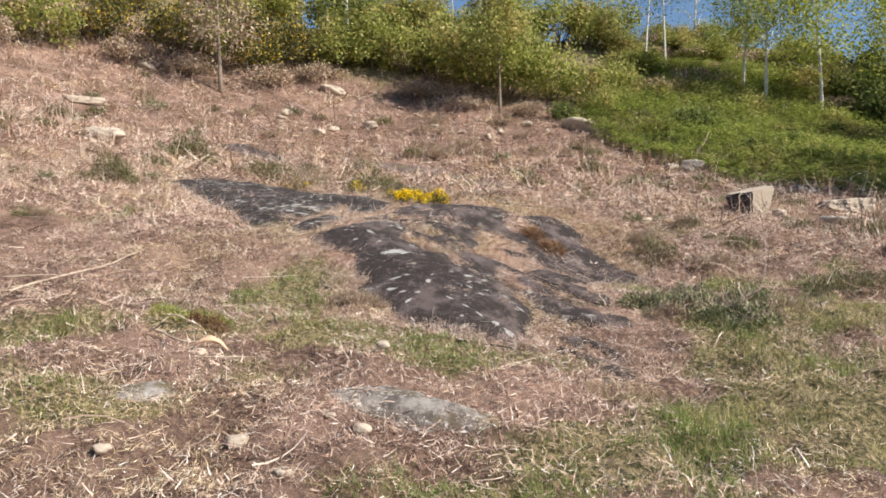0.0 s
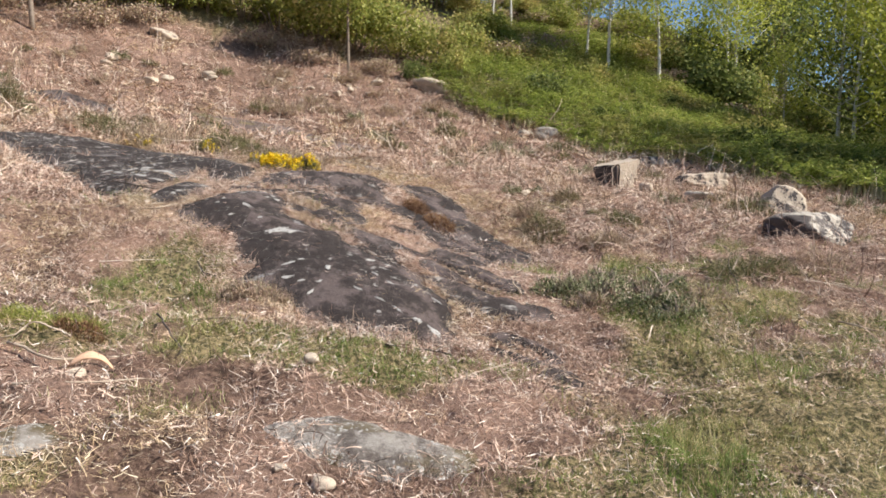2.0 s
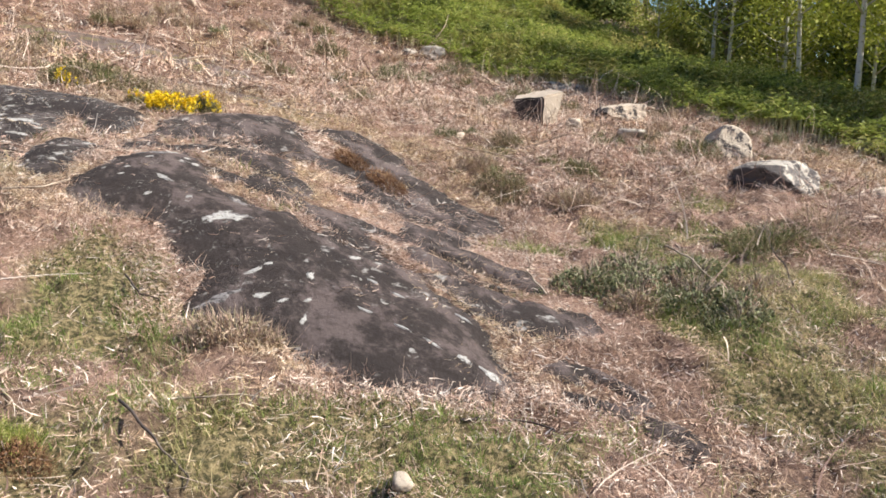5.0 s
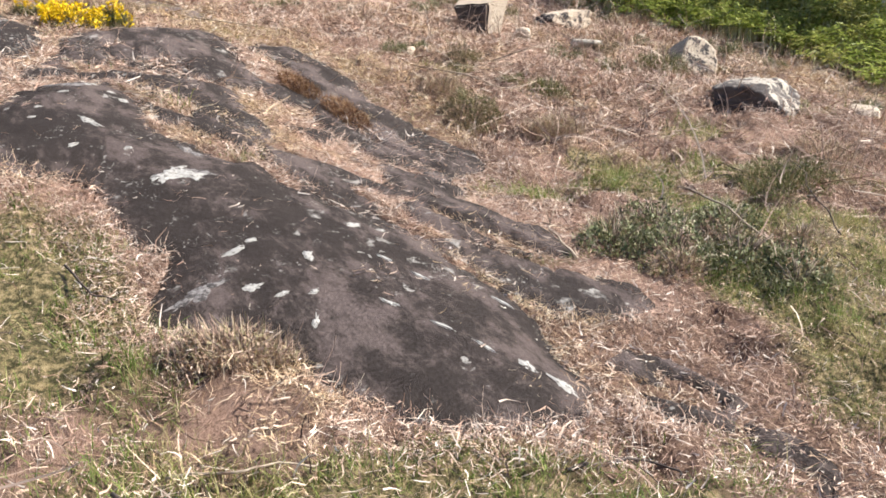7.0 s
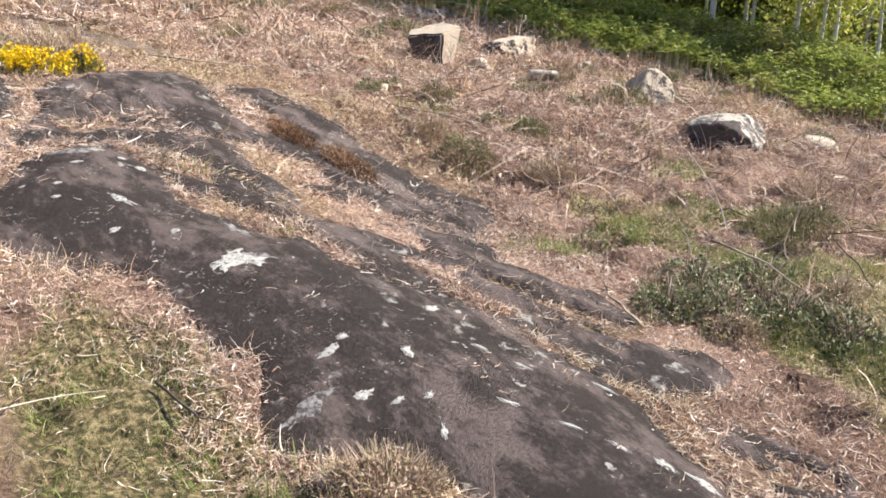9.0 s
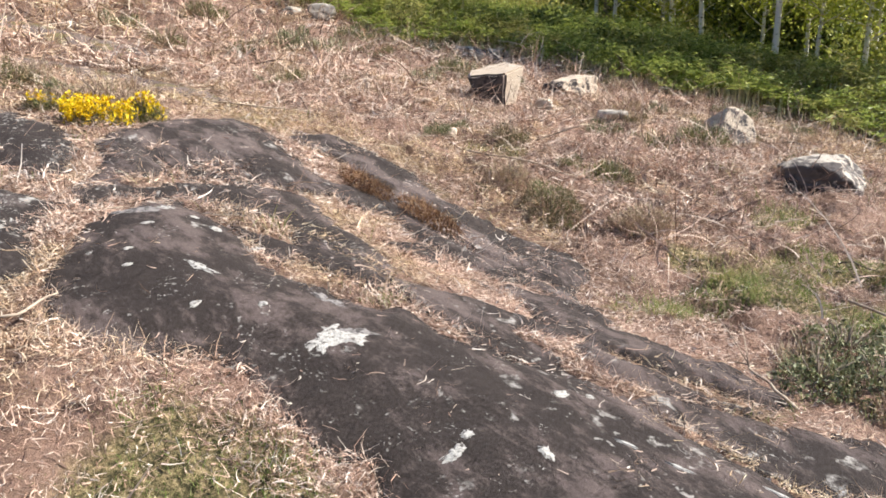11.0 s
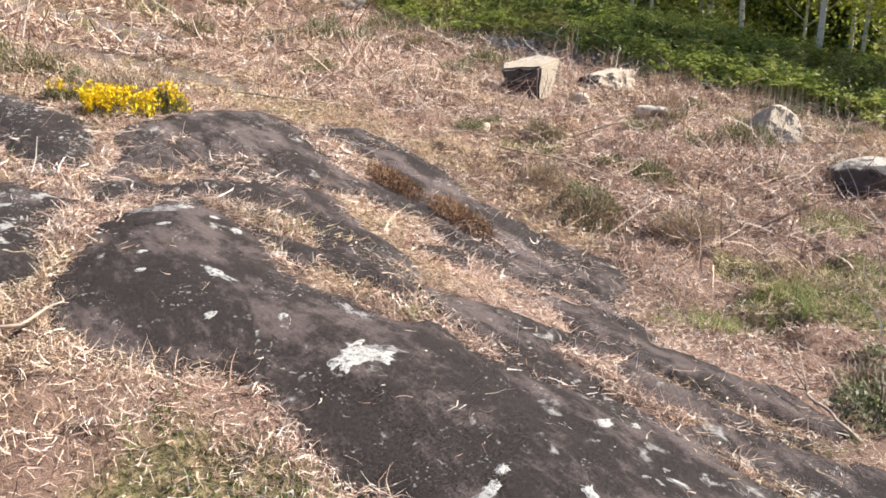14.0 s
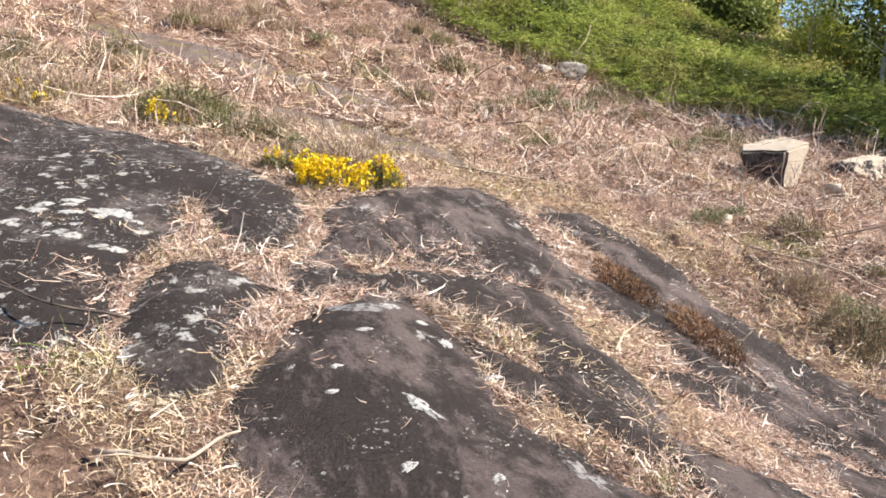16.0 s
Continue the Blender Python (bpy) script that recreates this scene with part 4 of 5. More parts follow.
low_shrub(3.6, 9.9, 0.2, 0.18, 0.2, M_HEATH, "green heath tuft among stalks", 900)
low_shrub(5.5, 10.4, 0.35, 0.3, 0.3, M_HEATH, "dark twiggy shrub beside the tan boulder", 1500, 0.035)
low_shrub(3.55, 7.2, 0.4, 0.3, 0.2, M_HEATH, "dark low heath shrub on the slope", 1500)
low_shrub(4.6, 7.6, 0.3, 0.25, 0.18, M_BROWN_SCRUB, "withered heath tuft on the slope", 1000)
low_shrub(-1.15, 13.6, 0.5, 0.4, 0.34, M_HEATH, "grey-green gorse bush behind the slab", 2400, 0.04)
low_shrub(-0.75, 12.9, 0.35, 0.3, 0.26, M_HEATH, "low dark green gorse beside yellow flowers", 1500, 0.035)
low_shrub(-2.2, 14.4, 0.7, 0.5, 0.32, M_BROWN_SCRUB, "sparse olive gorse behind the slab", 2200, 0.04)
low_shrub(-3.0, 14.9, 0.6, 0.4, 0.3, M_HEATH, "sparse olive gorse behind the slab", 1600, 0.04)
low_shrub(-0.15, 11.75, 0.4, 0.3, 0.2, M_BROWN_SCRUB, "withered pinkish heather behind yellow flowers", 1500, 0.03)
low_shrub(-4.8, 12.1, 0.35, 0.3, 0.45, M_HEATH, "small grey-green shrub with bare twigs", 1500, 0.04)
low_shrub(-5.2, 17.0, 0.4, 0.35, 0.6, M_HEATH, "small upright green shrub on the slope", 1500, 0.05)
low_shrub(3.4, 18.8, 0.4, 0.3, 0.3, M_HEATH, "small dark shrub on the upper slope", 900, 0.05)
low_shrub(-1.7, 17.5, 0.4, 0.3, 0.25, M_HEATH, "small dark shrub on the upper slope", 900, 0.05)
low_shrub(-8.5, 13.5, 0.7, 0.5, 0.4, M_BROWN_SCRUB, "withered scrub on the upper slope", 1500, 0.06)


def scatter_tufts(count, box, scale):
    """Small tufts of heath and withered heather strewn over the slope, copied from six."""
    kinds = [low_shrub(0, 0, 0.15, 0.13, 0.11 + 0.015 * k, (M_HEATH, M_BROWN_SCRUB, M_DARK_HEATH)[k % 3], "", 420, 0.026, "heath", "heath_tuft", 3) for k in range(6)]
    words = ("grey-green heath tuft in dry litter", "withered brown heather tuft in dry litter", "dark green heath tuft in dry litter")
    used = set()
    for q in range(count):
        x, y = float(rng.uniform(box[0], box[1])), float(rng.uniform(box[2], box[3]))
        if float(rock_cover(np.array([x]), np.array([y]))[0][0]) > -0.2 or float(inside(MAIN_SLAB, np.array([x]), np.array([y]))[0]) > -0.7:
            continue
        k = int(rng.integers(0, 6))
        m = pose(x, y, ground_at(x, y) - 0.01, 0, 0, 360 * float(rng.random()))
        if k in used:
            ob = copy_thing(kinds[k], m)
        else:
            used.add(k)
            ob = kinds[k]
            ob.matrix_basis = m
        size = float(rng.uniform(0.6, 1.3)) * (scale + 0.07 * y)
        ob.scale = (size, size, size)
        tagged(ob, words[k % 3], "heath", "heath tufts on the slope")


scatter_tufts(190, (-9.0, 8.0, 8.5, 24.0), 0.35)


low_shrub(1.1, 10.0, 0.14, 0.3, 0.05, M_RUST, "rust-brown dead leaves caught in the gully", 1200, 0.022, "dead leaves", "leaf_drift", 2)
low_shrub(1.25, 9.45, 0.16, 0.3, 0.05, M_RUST, "rust-brown dead leaves caught in the gully", 1200, 0.022, "dead leaves", "leaf_drift", 2)


def gorse_flowers(x, y, rx, ry, h, n, label):
    root = low_shrub(x, y, rx, ry, h, M_HEATH, label, 900, 0.026, "gorse", "gorse")
    at = []
    for k in range(n):
        a, r = rng.uniform(0, 2 * np.pi), math.sqrt(rng.random())
        px, py = r * rx * math.cos(a), r * ry * math.sin(a)
        pz = h * rng.uniform(0.45, 1.15) * (0.5 + 0.6 * math.sqrt(max(0, 1 - r * r))) + float(top(np.array([x + px]), np.array([y + py]))[0]) - root.location.z
        m = int(rng.integers(14, 26))
        spike = rng.normal(0, 0.3, 2)
        s = rng.random(m) * 0.09
        at.append(np.stack([px + spike[0] * s + rng.normal(0, 0.012, m), py + spike[1] * s + rng.normal(0, 0.012, m), pz - 0.05 + s], 1))
    at = np.concatenate(at)
    v, f = leaves(at, rng.uniform(0.016, 0.03, len(at)), 0.3)
    piece("blossom", v, f, M_YELLOW, root, label="bright yellow blossom")
    return root


gorse_flowers(-0.40, 11.1, 0.25, 0.19, 0.13, 90, "low gorse bush thick with bright yellow blossom")
gorse_flowers(-0.06, 11.17, 0.13, 0.11, 0.16, 34, "small gorse sprig with bright yellow blossom")
gorse_flowers(-1.3, 13.35, 0.2, 0.15, 0.14, 26, "small gorse bush with some yellow blossom")
gorse_flowers(-0.62, 11.55, 0.16, 0.12, 0.1, 8, "sparse gorse sprig with few yellow blossoms")
gorse_flowers(-2.3, 14.0, 0.3, 0.2, 0.14, 10, "sparse gorse sprig with few yellow blossoms")


# ---- loose branches ----
def branch(points, r0, material, label, name="dead_branch", twigs=0, lift=0.02):
    """A bent stick resting on the ground; the third figure of a point is its height above it."""
    path = np.array([(x, y, ground_at(x, y) + h + lift) for x, y, h in points])
    t = np.linspace(0, 1, 14)
    k = np.linspace(0, 1, len(path))
    fine = np.stack([np.interp(t, k, path[:, i]) for i in range(3)], 1)
    fine[1:-1] = (fine[:-2] + 2 * fine[1:-1] + fine[2:]) / 4
    r0 = r0 * 0.72
    fine[:, :2] += 0.03 * np.stack([vnoise(t * 7, t * 0 + len(points) + r0 * 99), vnoise(t * 7, t * 0 + 5.5 + r0 * 77)], 1)
    root = new(name, tube_mesh(name, fine, r0 * (1 - 0.6 * t), material, 7))
    for q in range(twigs):
        i = int(rng.integers(4, 12))
        d = np.array([rng.normal(), rng.normal(), abs(rng.normal()) * 0.5])
        d = d / np.linalg.norm(d) * rng.uniform(0.12, 0.35)
        tw = new("twig", tube_mesh("twig", np.array([fine[i], fine[i] + d * 0.5 + [0, 0, 0.01], fine[i] + d]), np.array([r0 * 0.4, r0 * 0.3, r0 * 0.12]), material, 5))
        tw.parent = root
    return tagged(root, label, "branch")


branch([(-2.93, 5.55, 0.02), (-2.85, 6.2, 0.06), (-2.75, 6.8, 0.05), (-2.63, 7.33, 0.02)], 0.014, M_STICK, "long bleached branch lying on dry litter", twigs=3)
branch([(-3.3, 6.2, 0.02), (-3.0, 6.35, 0.06), (-2.7, 6.3, 0.03)], 0.010, M_STICK, "bleached branch lying across another", twigs=2)
branch([(-2.3, 6.3, 0.05), (-2.15, 6.1, 0.02)], 0.012, M_STICK, "short bleached stick on litter")
branch([(-3.8, 10.7, 0.0), (-3.85, 11.0, 0.1), (-3.95, 11.5, 0.24)], 0.014, M_STICK, "bleached stick leaning up out of the litter")
branch([(-3.3, 10.0, 0.0), (-3.1, 10.6, 0.12)], 0.014, M_STICK, "bleached stick on the slope")
branch([(-1.75, 5.0, 0.03), (-1.5, 4.85, 0.05), (-1.2, 5.0, 0.02)], 0.011, M_STICK, "bleached curved stick beside a heath cushion")
branch([(-1.6, 4.5, 0.01), (-1.2, 4.65, 0.02), (-1.0, 4.75, 0.01)], 0.008, M_STICK, "thin bleached stick on litter")
branch([(2.6, 7.2, 0.12), (2.4, 6.7, 0.16), (2.3, 6.25, 0.05)], 0.012, M_STICK, "bleached stick leaning across a heath shrub")
branch([(1.35, 6.75, 0.0), (1.3, 6.95, 0.05), (1.4, 7.1, 0.04)], 0.012, M_STICK, "crooked pale stick at the rock's edge", twigs=2)
branch([(2.9, 6.3, 0.0), (2.95, 6.5, 0.12), (3.05, 6.8, 0.3)], 0.007, M_DARK_STICK, "thin dark upright twig in grass")
branch([(2.5, 10.6, 0.05), (2.75, 10.1, 0.09), (3.05, 9.8, 0.08), (3.5, 9.9, 0.1)], 0.012, M_STICK, "long curved bleached stalk across the litter", twigs=1)
branch([(3.6, 10.9, 0.0), (3.9, 10.6, 0.25), (4.4, 11.0, 0.08)], 0.012, M_STICK, "arched bleached stalk below the squared block")
branch([(4.15, 11.5, 0.0), (4.2, 11.7, 0.3), (4.35, 12.0, 0.45)], 0.011, M_STICK, "bleached stalk leaning on the squared block")
branch([(0.8, 12.3, 0.02), (1.5, 11.9, 0.04), (2.3, 11.9, 0.04)], 0.014, M_STICK, "long pale branch lying above the bare rock", twigs=1)
branch([(4.9, 9.8, 0.0), (5.05, 10.0, 0.3)], 0.010, M_STICK, "upright bleached stalk in dry litter")
branch([(6.3, 11.8, 0.0), (6.4, 12.0, 0.3), (6.35, 12.3, 0.6)], 0.012, M_STICK, "upright bleached stalk with a bend")
branch([(6.2, 7.6, 0.02), (6.7, 8.0, 0.05), (7.1, 8.1, 0.1)], 0.02, M_DARK_STICK, "dark broken branch below the flat stone")
branch([(3.9, 8.9, 0.02), (4.3, 9.2, 0.06)], 0.012, M_STICK, "short bleached stick on litter")
branch([(-1.15, 5.6, 0.02), (-1.05, 5.3, 0.05), (-0.98, 5.05, 0.02)], 0.009, M_DARK_STICK, "dark burnt stick on straw")
branch([(-1.0, 5.7, 0.03), (-0.8, 5.6, 0.04), (-0.6, 5.55, 0.01)], 0.008, M_STICK, "thin bleached stick on straw")
branch([(0.1, 5.3, 0.02), (0.35, 5.35, 0.04), (0.45, 5.15, 0.02)], 0.01, M_DARK_STICK, "crooked dark stick on straw", twigs=2)
branch([(-1.05, 7.1, 0.02), (-1.0, 6.88, 0.05), (-0.9, 6.8, 0.02)], 0.008, M_DARK_STICK, "curved dark root loop in grass")
branch([(-1.6, 9.1, 0.03), (-1.9, 9.2, 0.06), (-2.15, 9.5, 0.05)], 0.010, M_DARK_STICK, "dark knotted branch beside the domed rock", twigs=3)
branch([(-0.8, 9.2, 0.0), (-1.0, 9.2, 0.02), (-1.25, 9.15, 0.03)], 0.004, M_STICK, "thin pale stem across the rock gap")
branch([(-1.7, 8.35, 0.02), (-1.45, 8.2, 0.05), (-1.3, 8.35, 0.06)], 0.012, M_STICK, "bleached stick at the foot of the dome", twigs=1)
for k in range(110):
    x, y = rng.uniform(-6, 7.8), rng.uniform(4, 19)
    if float(rock_cover(np.array([x]), np.array([y]))[0][0]) > (-0.9 if y < 11 else -0.4):
        continue
    a, s = rng.uniform(0, 6.28), rng.uniform(0.15, 0.45) * (1 + y / 16)
    hgt = abs(rng.normal(0, 0.03 if y < 8 else 0.12))
    branch([(x, y, 0.0), (x + s * 0.5 * math.cos(a), y + s * 0.5 * math.sin(a), 0.05 + hgt * 0.7), (x + s * math.cos(a + 0.4), y + s * math.sin(a + 0.4), hgt)],
           rng.uniform(0.005, 0.011), M_STICK if rng.random() < 0.75 else M_DARK_STICK, "loose dead stick lying in dry litter", "stick")


def bark_chip(x, y, turn, label):
    """A curled plate of bark with real thickness."""
    u, w = np.linspace(-1, 1, 13), np.linspace(-1, 1, 7)
    gu, gw = np.meshgrid(u, w)
    px = 0.10 * gu * (1 - 0.12 * gw * gw)
    py = 0.035 * gw * (1 - 0.55 * gu * gu)
    pz = 0.035 - 0.05 * gu * gu + 0.012 * gw * gw + 0.004 * vnoise(gu * 4, gw * 3, 8)
    low = np.stack([px, py, pz], -1).reshape(-1, 3)
    up = low + [0, 0, 0.008]
    k = len(low)
    f = []
    for j in range(6):
        for i in range(12):
            q = (j * 13 + i, j * 13 + i + 1, (j + 1) * 13 + i + 1, (j + 1) * 13 + i)
            f += [q[::-1], tuple(t + k for t in q)]
    rim = [i for i in range(13)] + [j * 13 + 12 for j in range(1, 7)] + [6 * 13 + i for i in range(11, -1, -1)] + [j * 13 for j in range(5, 0, -1)]
    f += [(a, b_, b_ + k, a + k) for a, b_ in zip(rim, rim[1:] + rim[:1])]
    ob = piece("bark_chip", np.concatenate([low, up]), np.array(f), M_BARK_CHIP, smooth=False)
    ob.matrix_world = pose(x, y, ground_at(x, y) + 0.045, 12, 8, turn)
    return tagged(ob, label, "bark")


bark_chip(-1.36, 4.84, 15, "curled orange-tan bark piece lying beside moss")


# ---- bracken ----
BRACKEN = [(3.6, 23.2), (4.4, 21.3), (6.2, 18.9), (6.7, 17.4), (7.9, 16.6), (7.9, 14.5), (8.4, 12.8), (8.5, 11.3), (8.5, 9.9), (8.9, 8.6), (11.0, 5.0), (15.5, 7.0), (15.5, 15.0), (14.5, 20.0),
           (12.3, 24.0), (11.5, 28.5), (7.5, 28.5), (5.0, 25.6)]


def bracken(n):
    x, y = scattered(n, 3.5, 15.5, 5.0, 28.5)
    d = inside(BRACKEN, x, y) + 0.5 * fbm(x * 0.8, y * 0.8, 55, 3)
    pick = d > 0
    x, y, d = x[pick], y[pick], d[pick]
    n = len(x)
    z = soil(x, y)
    tall = np.clip(0.22 + 0.34 * np.minimum(d / 1.6, 1) + 0.3 * fbm(x * 1.3, y * 1.3, 57, 3), 0.16, 0.95) * rng.uniform(0.75, 1.2, n)
    sv, sf = ribbons(np.stack([x, y, z - 0.02], 1), rng.uniform(0, 6.28, n), np.full(n, 1.5), tall, np.full(n, 0.02), np.full(n, 0.15), 2, 0.6)
    tagged(piece("bracken_stalks", sv, sf, M_PALE_STALK), "pale upright bracken stalks under the fronds", "bracken", kind="stuff")
    feet, head, pit, lng, wid, bnd = [], [], [], [], [], []
    for k in range(3):
        a = rng.uniform(0, 6.28, n)
        ln = rng.uniform(0.22, 0.42, n)
        p0 = rng.uniform(0.2, 1.0, n)
        for j, s in enumerate((0.25, 0.45, 0.62, 0.78, 0.92)):
            px, py = x + np.cos(a) * ln * s, y + np.sin(a) * ln * s
            pz = z + tall * rng.uniform(0.8, 1.0, n) + np.sin(p0) * ln * s - 0.25 * ln * s * s
            for side in (-1, 1):
                feet.append(np.stack([px, py, pz], 1))
                head.append(a + side * 1.15)
                pit.append(rng.normal(0.05, 0.2, n))
                lng.append(0.42 * ln * (1.08 - s))
                wid.append(np.full(n, 0.036))
                bnd.append(rng.normal(0.4, 0.3, n))
    cat = [np.concatenate(q) for q in (feet, head, pit, lng, wid, bnd)]
    v, f = ribbons(*cat, 1, 0.15, rng.normal(0, 0.35, len(cat[0])))
    tagged(piece("bracken", v, f, M_BRACKEN), "bright green young bracken covering the bank", "bracken", kind="stuff")


bracken(19000)


# ---- scrub bank ----
def scrub_bush(r, h, material, n, size, seed, name="scrub_bush", spiky=0.0):
    """A rounded bush with an uneven outline: a few woody stems and a crown of small leaves in clumps."""
    root = holder(name)
    k = 26
    ca, cr = rng.uniform(0, 6.28, k), np.sqrt(rng.random(k)) * r * 0.8
    cz = h * (0.25 + 0.6 * rng.random(k)) * (1 - 0.45 * (cr / r) ** 2)
    cen = np.stack([cr * np.cos(ca), cr * np.sin(ca), cz], 1)
    pick = rng.integers(0, k, n)
    off = rng.normal(size=(n, 3))
    off /= np.linalg.norm(off, axis=1)[:, None]
    off *= (rng.random(n) ** 0.4)[:, None] * np.array([r * 0.36, r * 0.36, h * 0.26])
    off[:, 2] += spiky * h * rng.random(n) ** 3
    at = cen[pick] + off
    at[:, 2] = np.maximum(at[:, 2], 0.02)
    v, f = leaves(at, rng.uniform(0.6, 1.4, n) * size, 0.5)
    piece("crown", v, f, material, root)
    for q in range(6):
        e = cen[int(rng.integers(0, k))]
        path = np.array([(e[0] * 0.15, e[1] * 0.15, -0.1), (e[0] * 0.5, e[1] * 0.5, e[2] * 0.55), e])
        new("stem", tube_mesh("stem", path, np.array([0.03, 0.02, 0.008]) * h * 0.6, M_BROWN_BARK, 5)).parent = root
    return root


BUSHES = {"green": [scrub_bush(1.0, 1.5, M_BROOM, 3000, 0.088, k, spiky=0.45) for k in range(4)],
          "gold": [scrub_bush(1.0, 1.5, M_GORSE, 4000, 0.064, k + 5, spiky=0.2) for k in range(2)],
          "brown": [scrub_bush(1.0, 0.9, M_BROWN_SCRUB, 2300, 0.07, k + 9, spiky=0.2) for k in range(2)],
          "dark": [scrub_bush(1.2, 1.9, M_DARK_LEAF, 2400, 0.13, k + 12) for k in range(2)]}
WORDS = {"green": "rounded green broom bush in the scrub bank", "gold": "gorse bush with scattered yellow flowers", "brown": "low withered brown scrub bush",
         "dark": "dark green undergrowth bush in shade"}
first_use = {}


def put_bush(kind, x, y, s=1.0, squash=1.0):
    base = BUSHES[kind][int(rng.integers(0, len(BUSHES[kind])))]
    m = pose(x, y, float(land(x, y)) - 0.05, 0, 0, 360 * rng.random())
    if base.name not in first_use:
        first_use[base.name] = 1
        ob = base
        ob.matrix_basis = m
    else:
        ob = copy_thing(base, m)
    ob.scale = (s, s * rng.uniform(0.9, 1.1), s * squash)
    return tagged(ob, WORDS[kind], "bush", "scrub bank")


for x, y, kind, s in [(-11.5, 23.6, "green", 1.1), (-10.2, 25.2, "gold", 1.2), (-8.6, 26.2, "gold", 1.1), (-7.4, 26.4, "green", 1.1), (-6.0, 26.0, "gold", 1.1), (-4.9, 27.0, "gold", 1.1),
                      (-3.6, 27.4, "green", 0.9), (-2.4, 27.6, "green", 0.9), (-1.3, 27.4, "green", 1.1), (-0.2, 26.9, "green", 1.2), (0.9, 26.2, "green", 1.3), (2.0, 25.9, "green", 1.2),
                      (3.2, 25.4, "green", 1.1), (4.3, 24.9, "green", 0.9), (5.4, 25.2, "green", 0.8), (-12.5, 22.3, "brown", 1.0), (-9.3, 24.6, "brown", 0.9), (-7.7, 24.9, "brown", 0.8),
                      (-5.4, 25.2, "brown", 0.9), (-3.9, 26.3, "brown", 0.8), (-0.9, 25.6, "brown", 0.7), (0.6, 24.6, "brown", 0.6), (2.6, 24.1, "brown", 0.6), (3.4, 23.7, "dark", 0.35),
                      (4.6, 23.9, "green", 0.6), (6.5, 25.6, "brown", 0.9), (7.4, 26.4, "brown", 0.9), (8.4, 26.6, "brown", 0.9)]:
    put_bush(kind, x, y, s)
for k in range(48):
    x = rng.uniform(-16, 6.5)
    y = rng.uniform(27.6, 32.5)
    kind = "gold" if x < -4 and rng.random() < 0.55 else "green"
    put_bush(kind, x, y, rng.uniform(0.8, 1.25), rng.uniform(0.75, 1.05))
for k in range(84):
    put_bush("brown" if rng.random() < 0.4 else "green", rng.uniform(5, 14.5), rng.uniform(24.2, 30.5), rng.uniform(0.45, 0.85), 0.7)


# ---- trees ----
def tree(name, h, r0, material_bark, material_leaf, n, size, limbs, crown_low, spread_, lean=0.0, open_=1.0, slender=True):
    """A tapered trunk, limbs that rise from it, and leaves in clumps along the twigs."""
    root = holder(name)
    t = np.linspace(0, 1, 10)
    ph = rng.uniform(0, 6.28, 2)
    path = np.stack([lean * h * t**1.4 + 0.02 * h * np.sin(3 * t + ph[0]) * t, 0.02 * h * np.sin(2.6 * t + ph[1]) * t, h * t - 0.1], 1)
    trunk = new("trunk", tube_mesh("trunk", path, r0 * (1.02 - 0.9 * t), material_bark, 8))
    trunk.parent = root
    clumps = []
    for k in range(limbs):
        s = crown_low + (0.97 - crown_low) * (k + rng.random()) / limbs
        b = np.array([np.interp(s, t, path[:, i]) for i in range(3)])
        a = k * 2.4 + rng.normal(0, 0.3)
        ln = spread_ * h * (1.05 - 0.75 * (s - crown_low) / (1 - crown_low)) * rng.uniform(0.75, 1.15)
        up = rng.uniform(0.35, 0.9)
        tip = b + ln * np.array([math.cos(a), math.sin(a), up])
        mid = b + 0.5 * ln * np.array([math.cos(a), math.sin(a), up * 0.75])
        limb = new("limb", tube_mesh("limb", np.array([b, mid, tip]), r0 * np.array([0.34, 0.22, 0.06]) * (1.1 - 0.5 * s), material_bark, 6))
        limb.parent = root
        for q in range(5):
            f_ = rng.uniform(0.35, 1.08)
            clumps.append(b + (tip - b) * f_ + rng.normal(0, 0.10 * ln + 0.05, 3))
    clumps = np.array(clumps)
    pick = rng.integers(0, len(clumps), n)
    rad = 0.055 * h * open_
    off = rng.normal(size=(n, 3)) * rad * np.array([1, 1, 1.15])
    v, f = leaves(clumps[pick] + off, rng.uniform(0.6, 1.4, n) * size, 0.2)
    piece("crown", v, f, material_leaf, root)
    return root


def plant(ob, x, y, label, turn=0.0, s=1.0, used={}):
    m = pose(x, y, float(land(x, y)) - 0.05, 0, 0, turn)
    if ob.name not in used:
        used[ob.name] = 1
        out = ob
        out.matrix_basis = m
    else:
        out = copy_thing(ob, m)
    out.scale = (s, s, s)
    return tagged(out, label, "tree")


BIRCHES = [tree("birch_tree", 6.0, 0.065, M_BIRCH_BARK, M_BIRCH_LEAF, 5200, 0.09, 20, 0.36, 0.26, 0.03), tree("birch_tree", 6.8, 0.07, M_BIRCH_BARK, M_BIRCH_LEAF, 5600, 0.09, 22, 0.32, 0.24, -0.02),
           tree("birch_tree", 5.4, 0.06, M_BIRCH_BARK, M_BIRCH_LEAF, 4600, 0.09, 18, 0.34, 0.27, 0.05)]
BARE = tree("birch_tree", 6.0, 0.06, M_BIRCH_BARK, M_BIRCH_LEAF, 1500, 0.06, 20, 0.25, 0.22, 0.04)
OAKS = [tree("oak_tree", 7.5, 0.16, M_BROWN_BARK, M_DARK_LEAF, 6500, 0.16, 18, 0.15, 0.32, 0.0, 1.3), tree("oak_tree", 6.5, 0.14, M_BROWN_BARK, M_DARK_LEAF, 6000, 0.16, 16, 0.14, 0.34, 0.04, 1.3)]

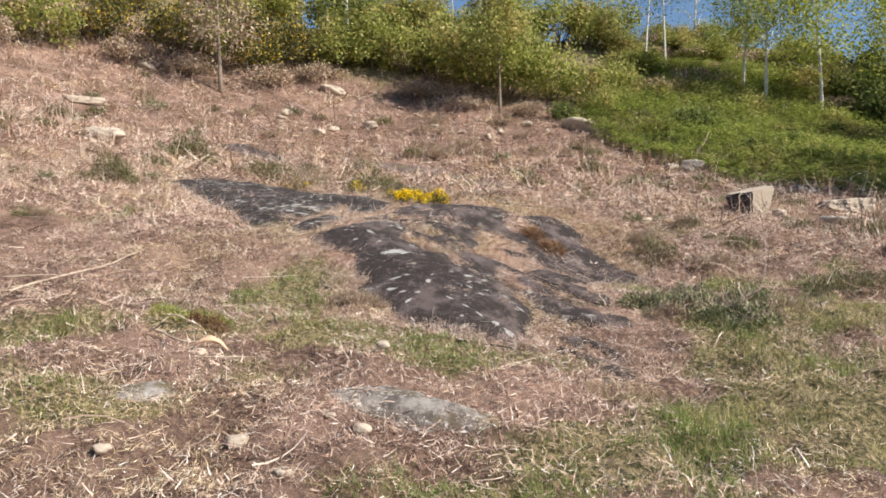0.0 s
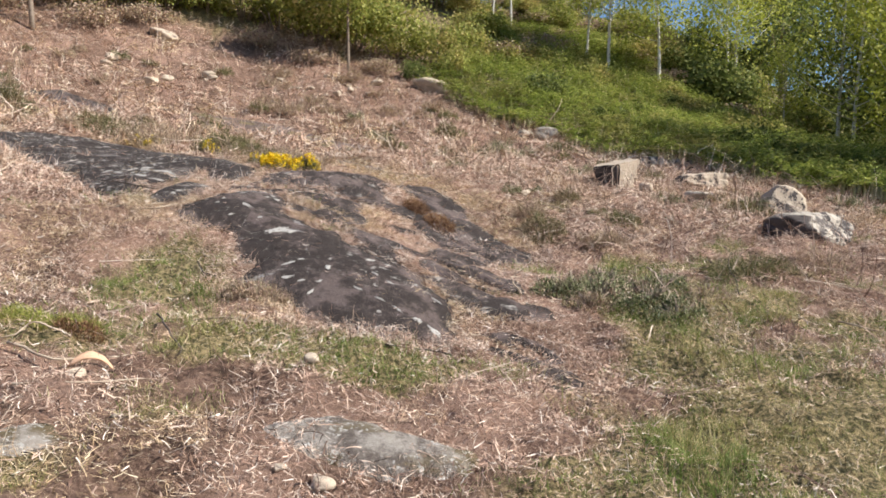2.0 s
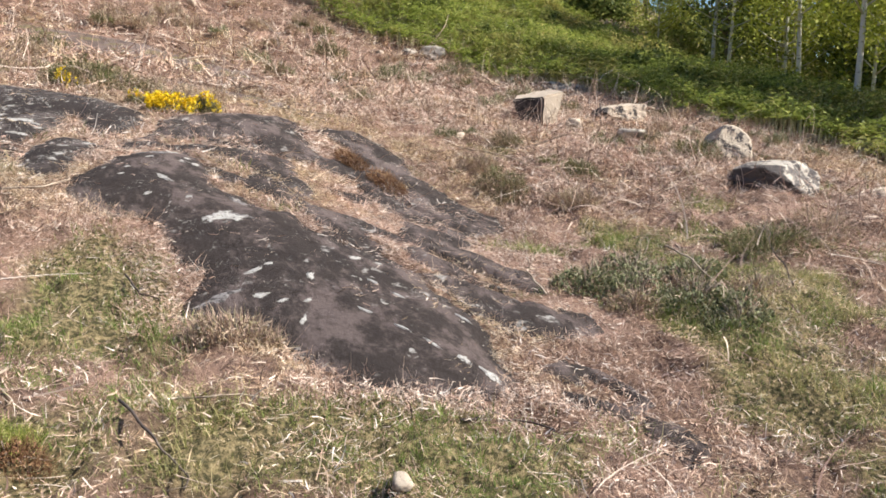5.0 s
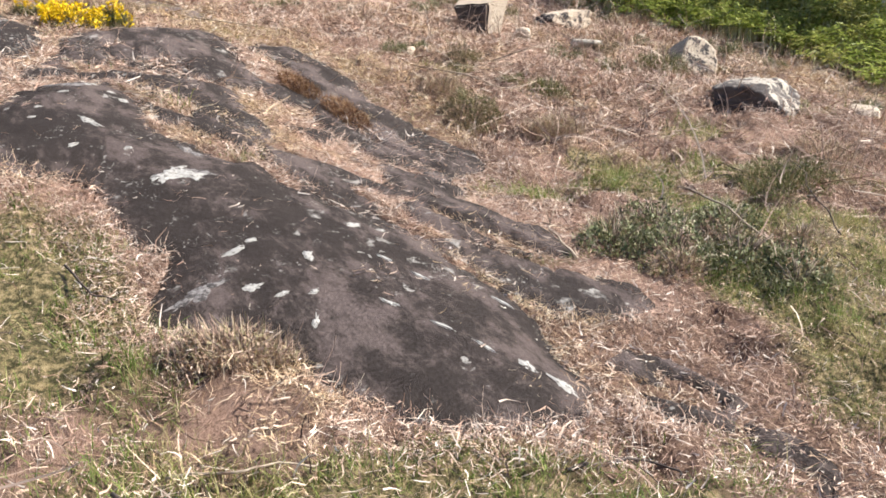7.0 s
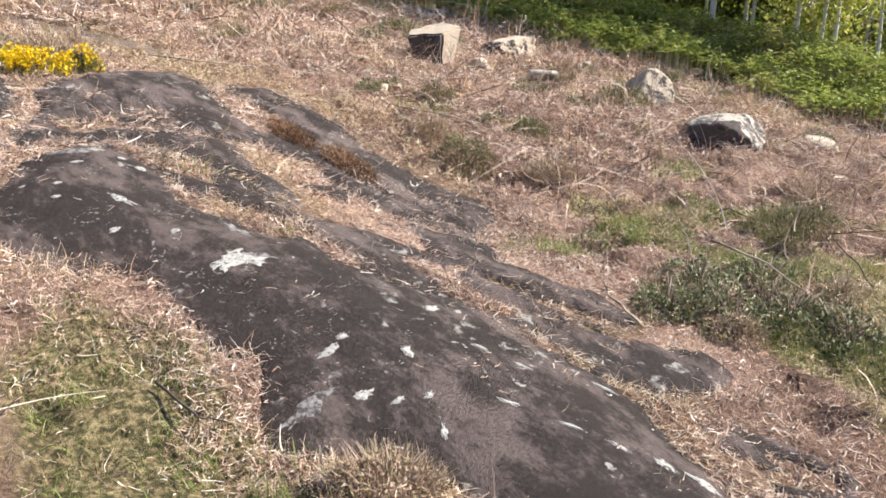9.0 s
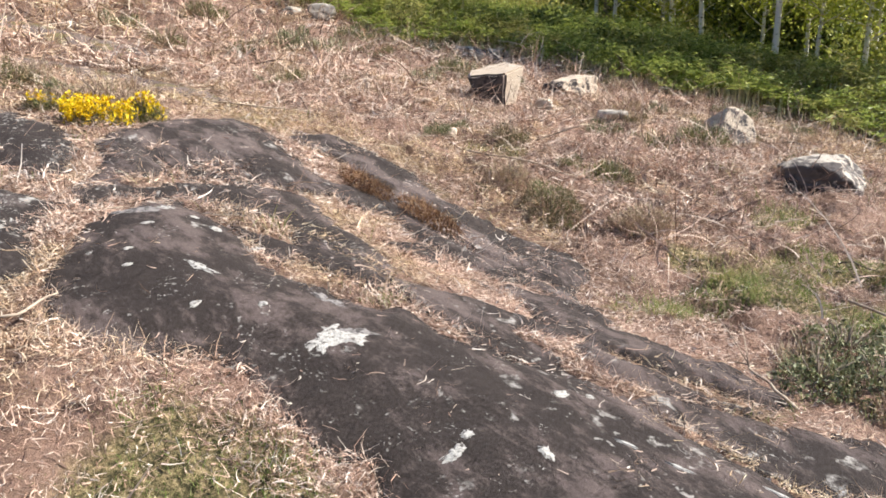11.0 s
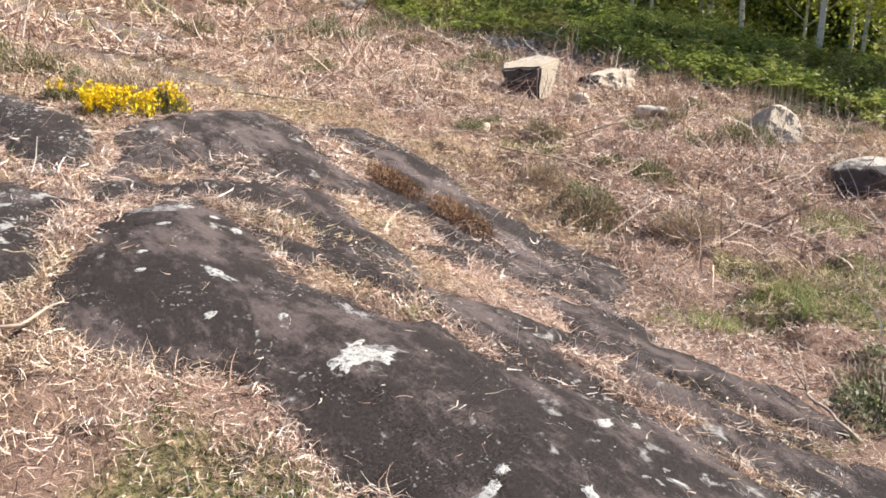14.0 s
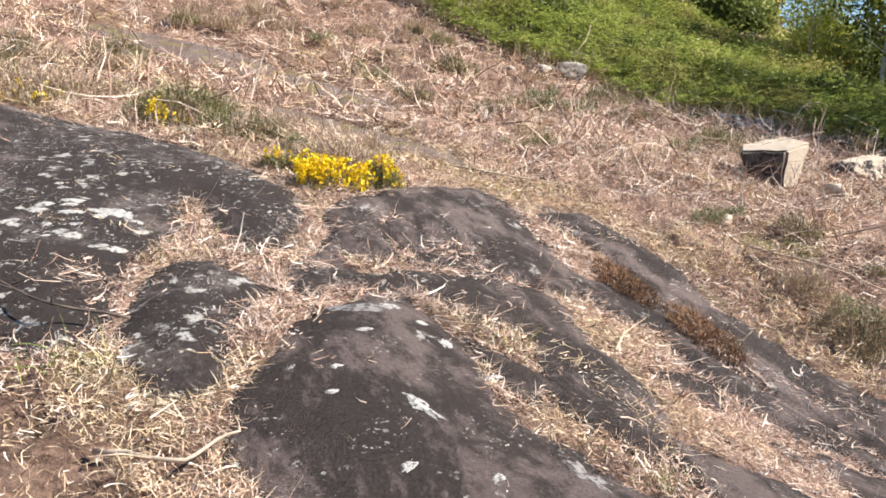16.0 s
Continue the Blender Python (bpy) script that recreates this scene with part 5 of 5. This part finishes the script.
plant(tree("young_pine", 3.9, 0.05, M_BROWN_BARK, M_BROOM, 6000, 0.085, 18, 0.42, 0.26, 0.0, 1.3), 1.68, 24.3, "young pine with a bare lower trunk before the scrub")
plant(tree("young_oak", 4.4, 0.075, M_BROWN_BARK, M_BROWN_SCRUB, 4200, 0.085, 18, 0.3, 0.24, -0.06), -6.5, 24.2, "thin brown-barked tree with sparse withered leaves")
plant(tree("birch_tree", 3.5, 0.065, M_BIRCH_BARK, M_DARK_LEAF, 4200, 0.09, 14, 0.5, 0.42, 0.0), -3.25, 28.0, "small white-trunked birch on the brow, dark spreading crown")
slim = tree("birch_tree", 4.2, 0.045, M_BIRCH_BARK, M_DARK_LEAF, 700, 0.07, 10, 0.45, 0.14, 0.04)
plant(slim, 6.9, 28.2, "slender sparse birch on the skyline", 20)
plant(slim, 7.7, 28.6, "slender sparse birch on the skyline", 130, 0.95)
plant(slim, 0.4, 31.0, "slender sparse birch on the skyline", 250, 0.9)
plant(BARE, 9.0, 29.5, "leaning bare birch on the skyline", 60, 0.7)
for k, (x, y, s) in enumerate([(9.4, 25.9, 0.8), (9.75, 24.9, 0.85), (11.1, 24.2, 0.95), (13.4, 24.2, 0.85), (15.0, 26.4, 0.9)]):
    plant(BIRCHES[k % 3], x, y, "white-trunked birch with fresh yellow-green leaves", 77 * k, s)
plant(BARE, 14.3, 19.6, "forked birch with hardly any leaves yet", 10, 1.0)
for k, (x, y, s) in enumerate([(14.4, 20.3, 0.9), (15.2, 18.6, 1.0), (16.0, 19.1, 1.0), (13.0, 16.0, 1.0), (12.0, 13.7, 0.95), (12.9, 13.4, 0.8), (13.1, 12.6, 1.0), (12.3, 11.7, 0.7), (13.4, 12.0, 0.8),
                               (12.1, 10.6, 0.65), (12.4, 10.3, 0.7), (14.6, 14.6, 0.9), (15.5, 16.2, 0.85), (15.2, 12.3, 0.9)]):
    plant((BIRCHES + [BARE])[(k + 1) % 4], x, y, "white-trunked birch with fresh yellow-green leaves", 53 * k, s)
for k in range(190):
    x, y = rng.uniform(5.0, 15.0), rng.uniform(12.0, 28.5)
    if float(inside(BRACKEN, np.array([x]), np.array([y]))[0]) > 1.3:
        put_bush(("brown", "green", "green", "dark")[int(rng.integers(0, 4))], x, y, rng.uniform(0.3, 0.65), rng.uniform(0.6, 1.0))
for k in range(32):
    y = rng.uniform(10.5, 22)
    x = max(15.5, 0.85 * (y - 1)) + 15 * rng.random()
    if x > 16.5 and k % 4:
        plant(OAKS[k % 2], x, y, "dark leafy oak in the wood", 41 * k, rng.uniform(0.65, 0.95))
    else:
        plant((BIRCHES + [BARE, BARE])[k % 5], x, y, "birch standing in the wood", 41 * k, rng.uniform(0.9, 1.1))
for k in range(5):
    y = rng.uniform(22, 30)
    plant((BIRCHES + [BARE])[k % 4], rng.uniform(0.62, 0.82) * (y - 1) + rng.uniform(0, 3), y, "low young birch beyond the bracken bank", 67 * k, rng.uniform(0.4, 0.6))
for k in range(9):
    turn, far = radians(36.5 + 2.2 * k), 26 + 3 * (k % 3)
    plant((OAKS + BIRCHES)[k % 5], far * math.sin(turn), far * math.cos(turn), "leafy young tree in the wood below the bank", 47 * k, 0.7 + 0.06 * (k % 4))
plant(OAKS[0], 17.2, 27.0, "dark leafy oak behind the bracken bank", 30, 0.75)
plant(OAKS[1], 19.0, 29.5, "dark leafy oak behind the bracken bank", 80, 0.8)
for k in range(24):
    put_bush(("green", "brown", "green")[k % 3], rng.uniform(14.8, 18), rng.uniform(10.5, 23), rng.uniform(0.9, 1.3))
for k in range(26):
    put_bush(("dark", "green", "brown")[k % 3], rng.uniform(12.4, 17.5), rng.uniform(21.5, 29.5), rng.uniform(0.6, 1.1), 0.8)
for k in range(60):
    y = rng.uniform(9.5, 36)
    put_bush("dark", max(15.2, 0.72 * (y - 1)) + 12 * rng.random(), y, rng.uniform(0.7, 1.3))
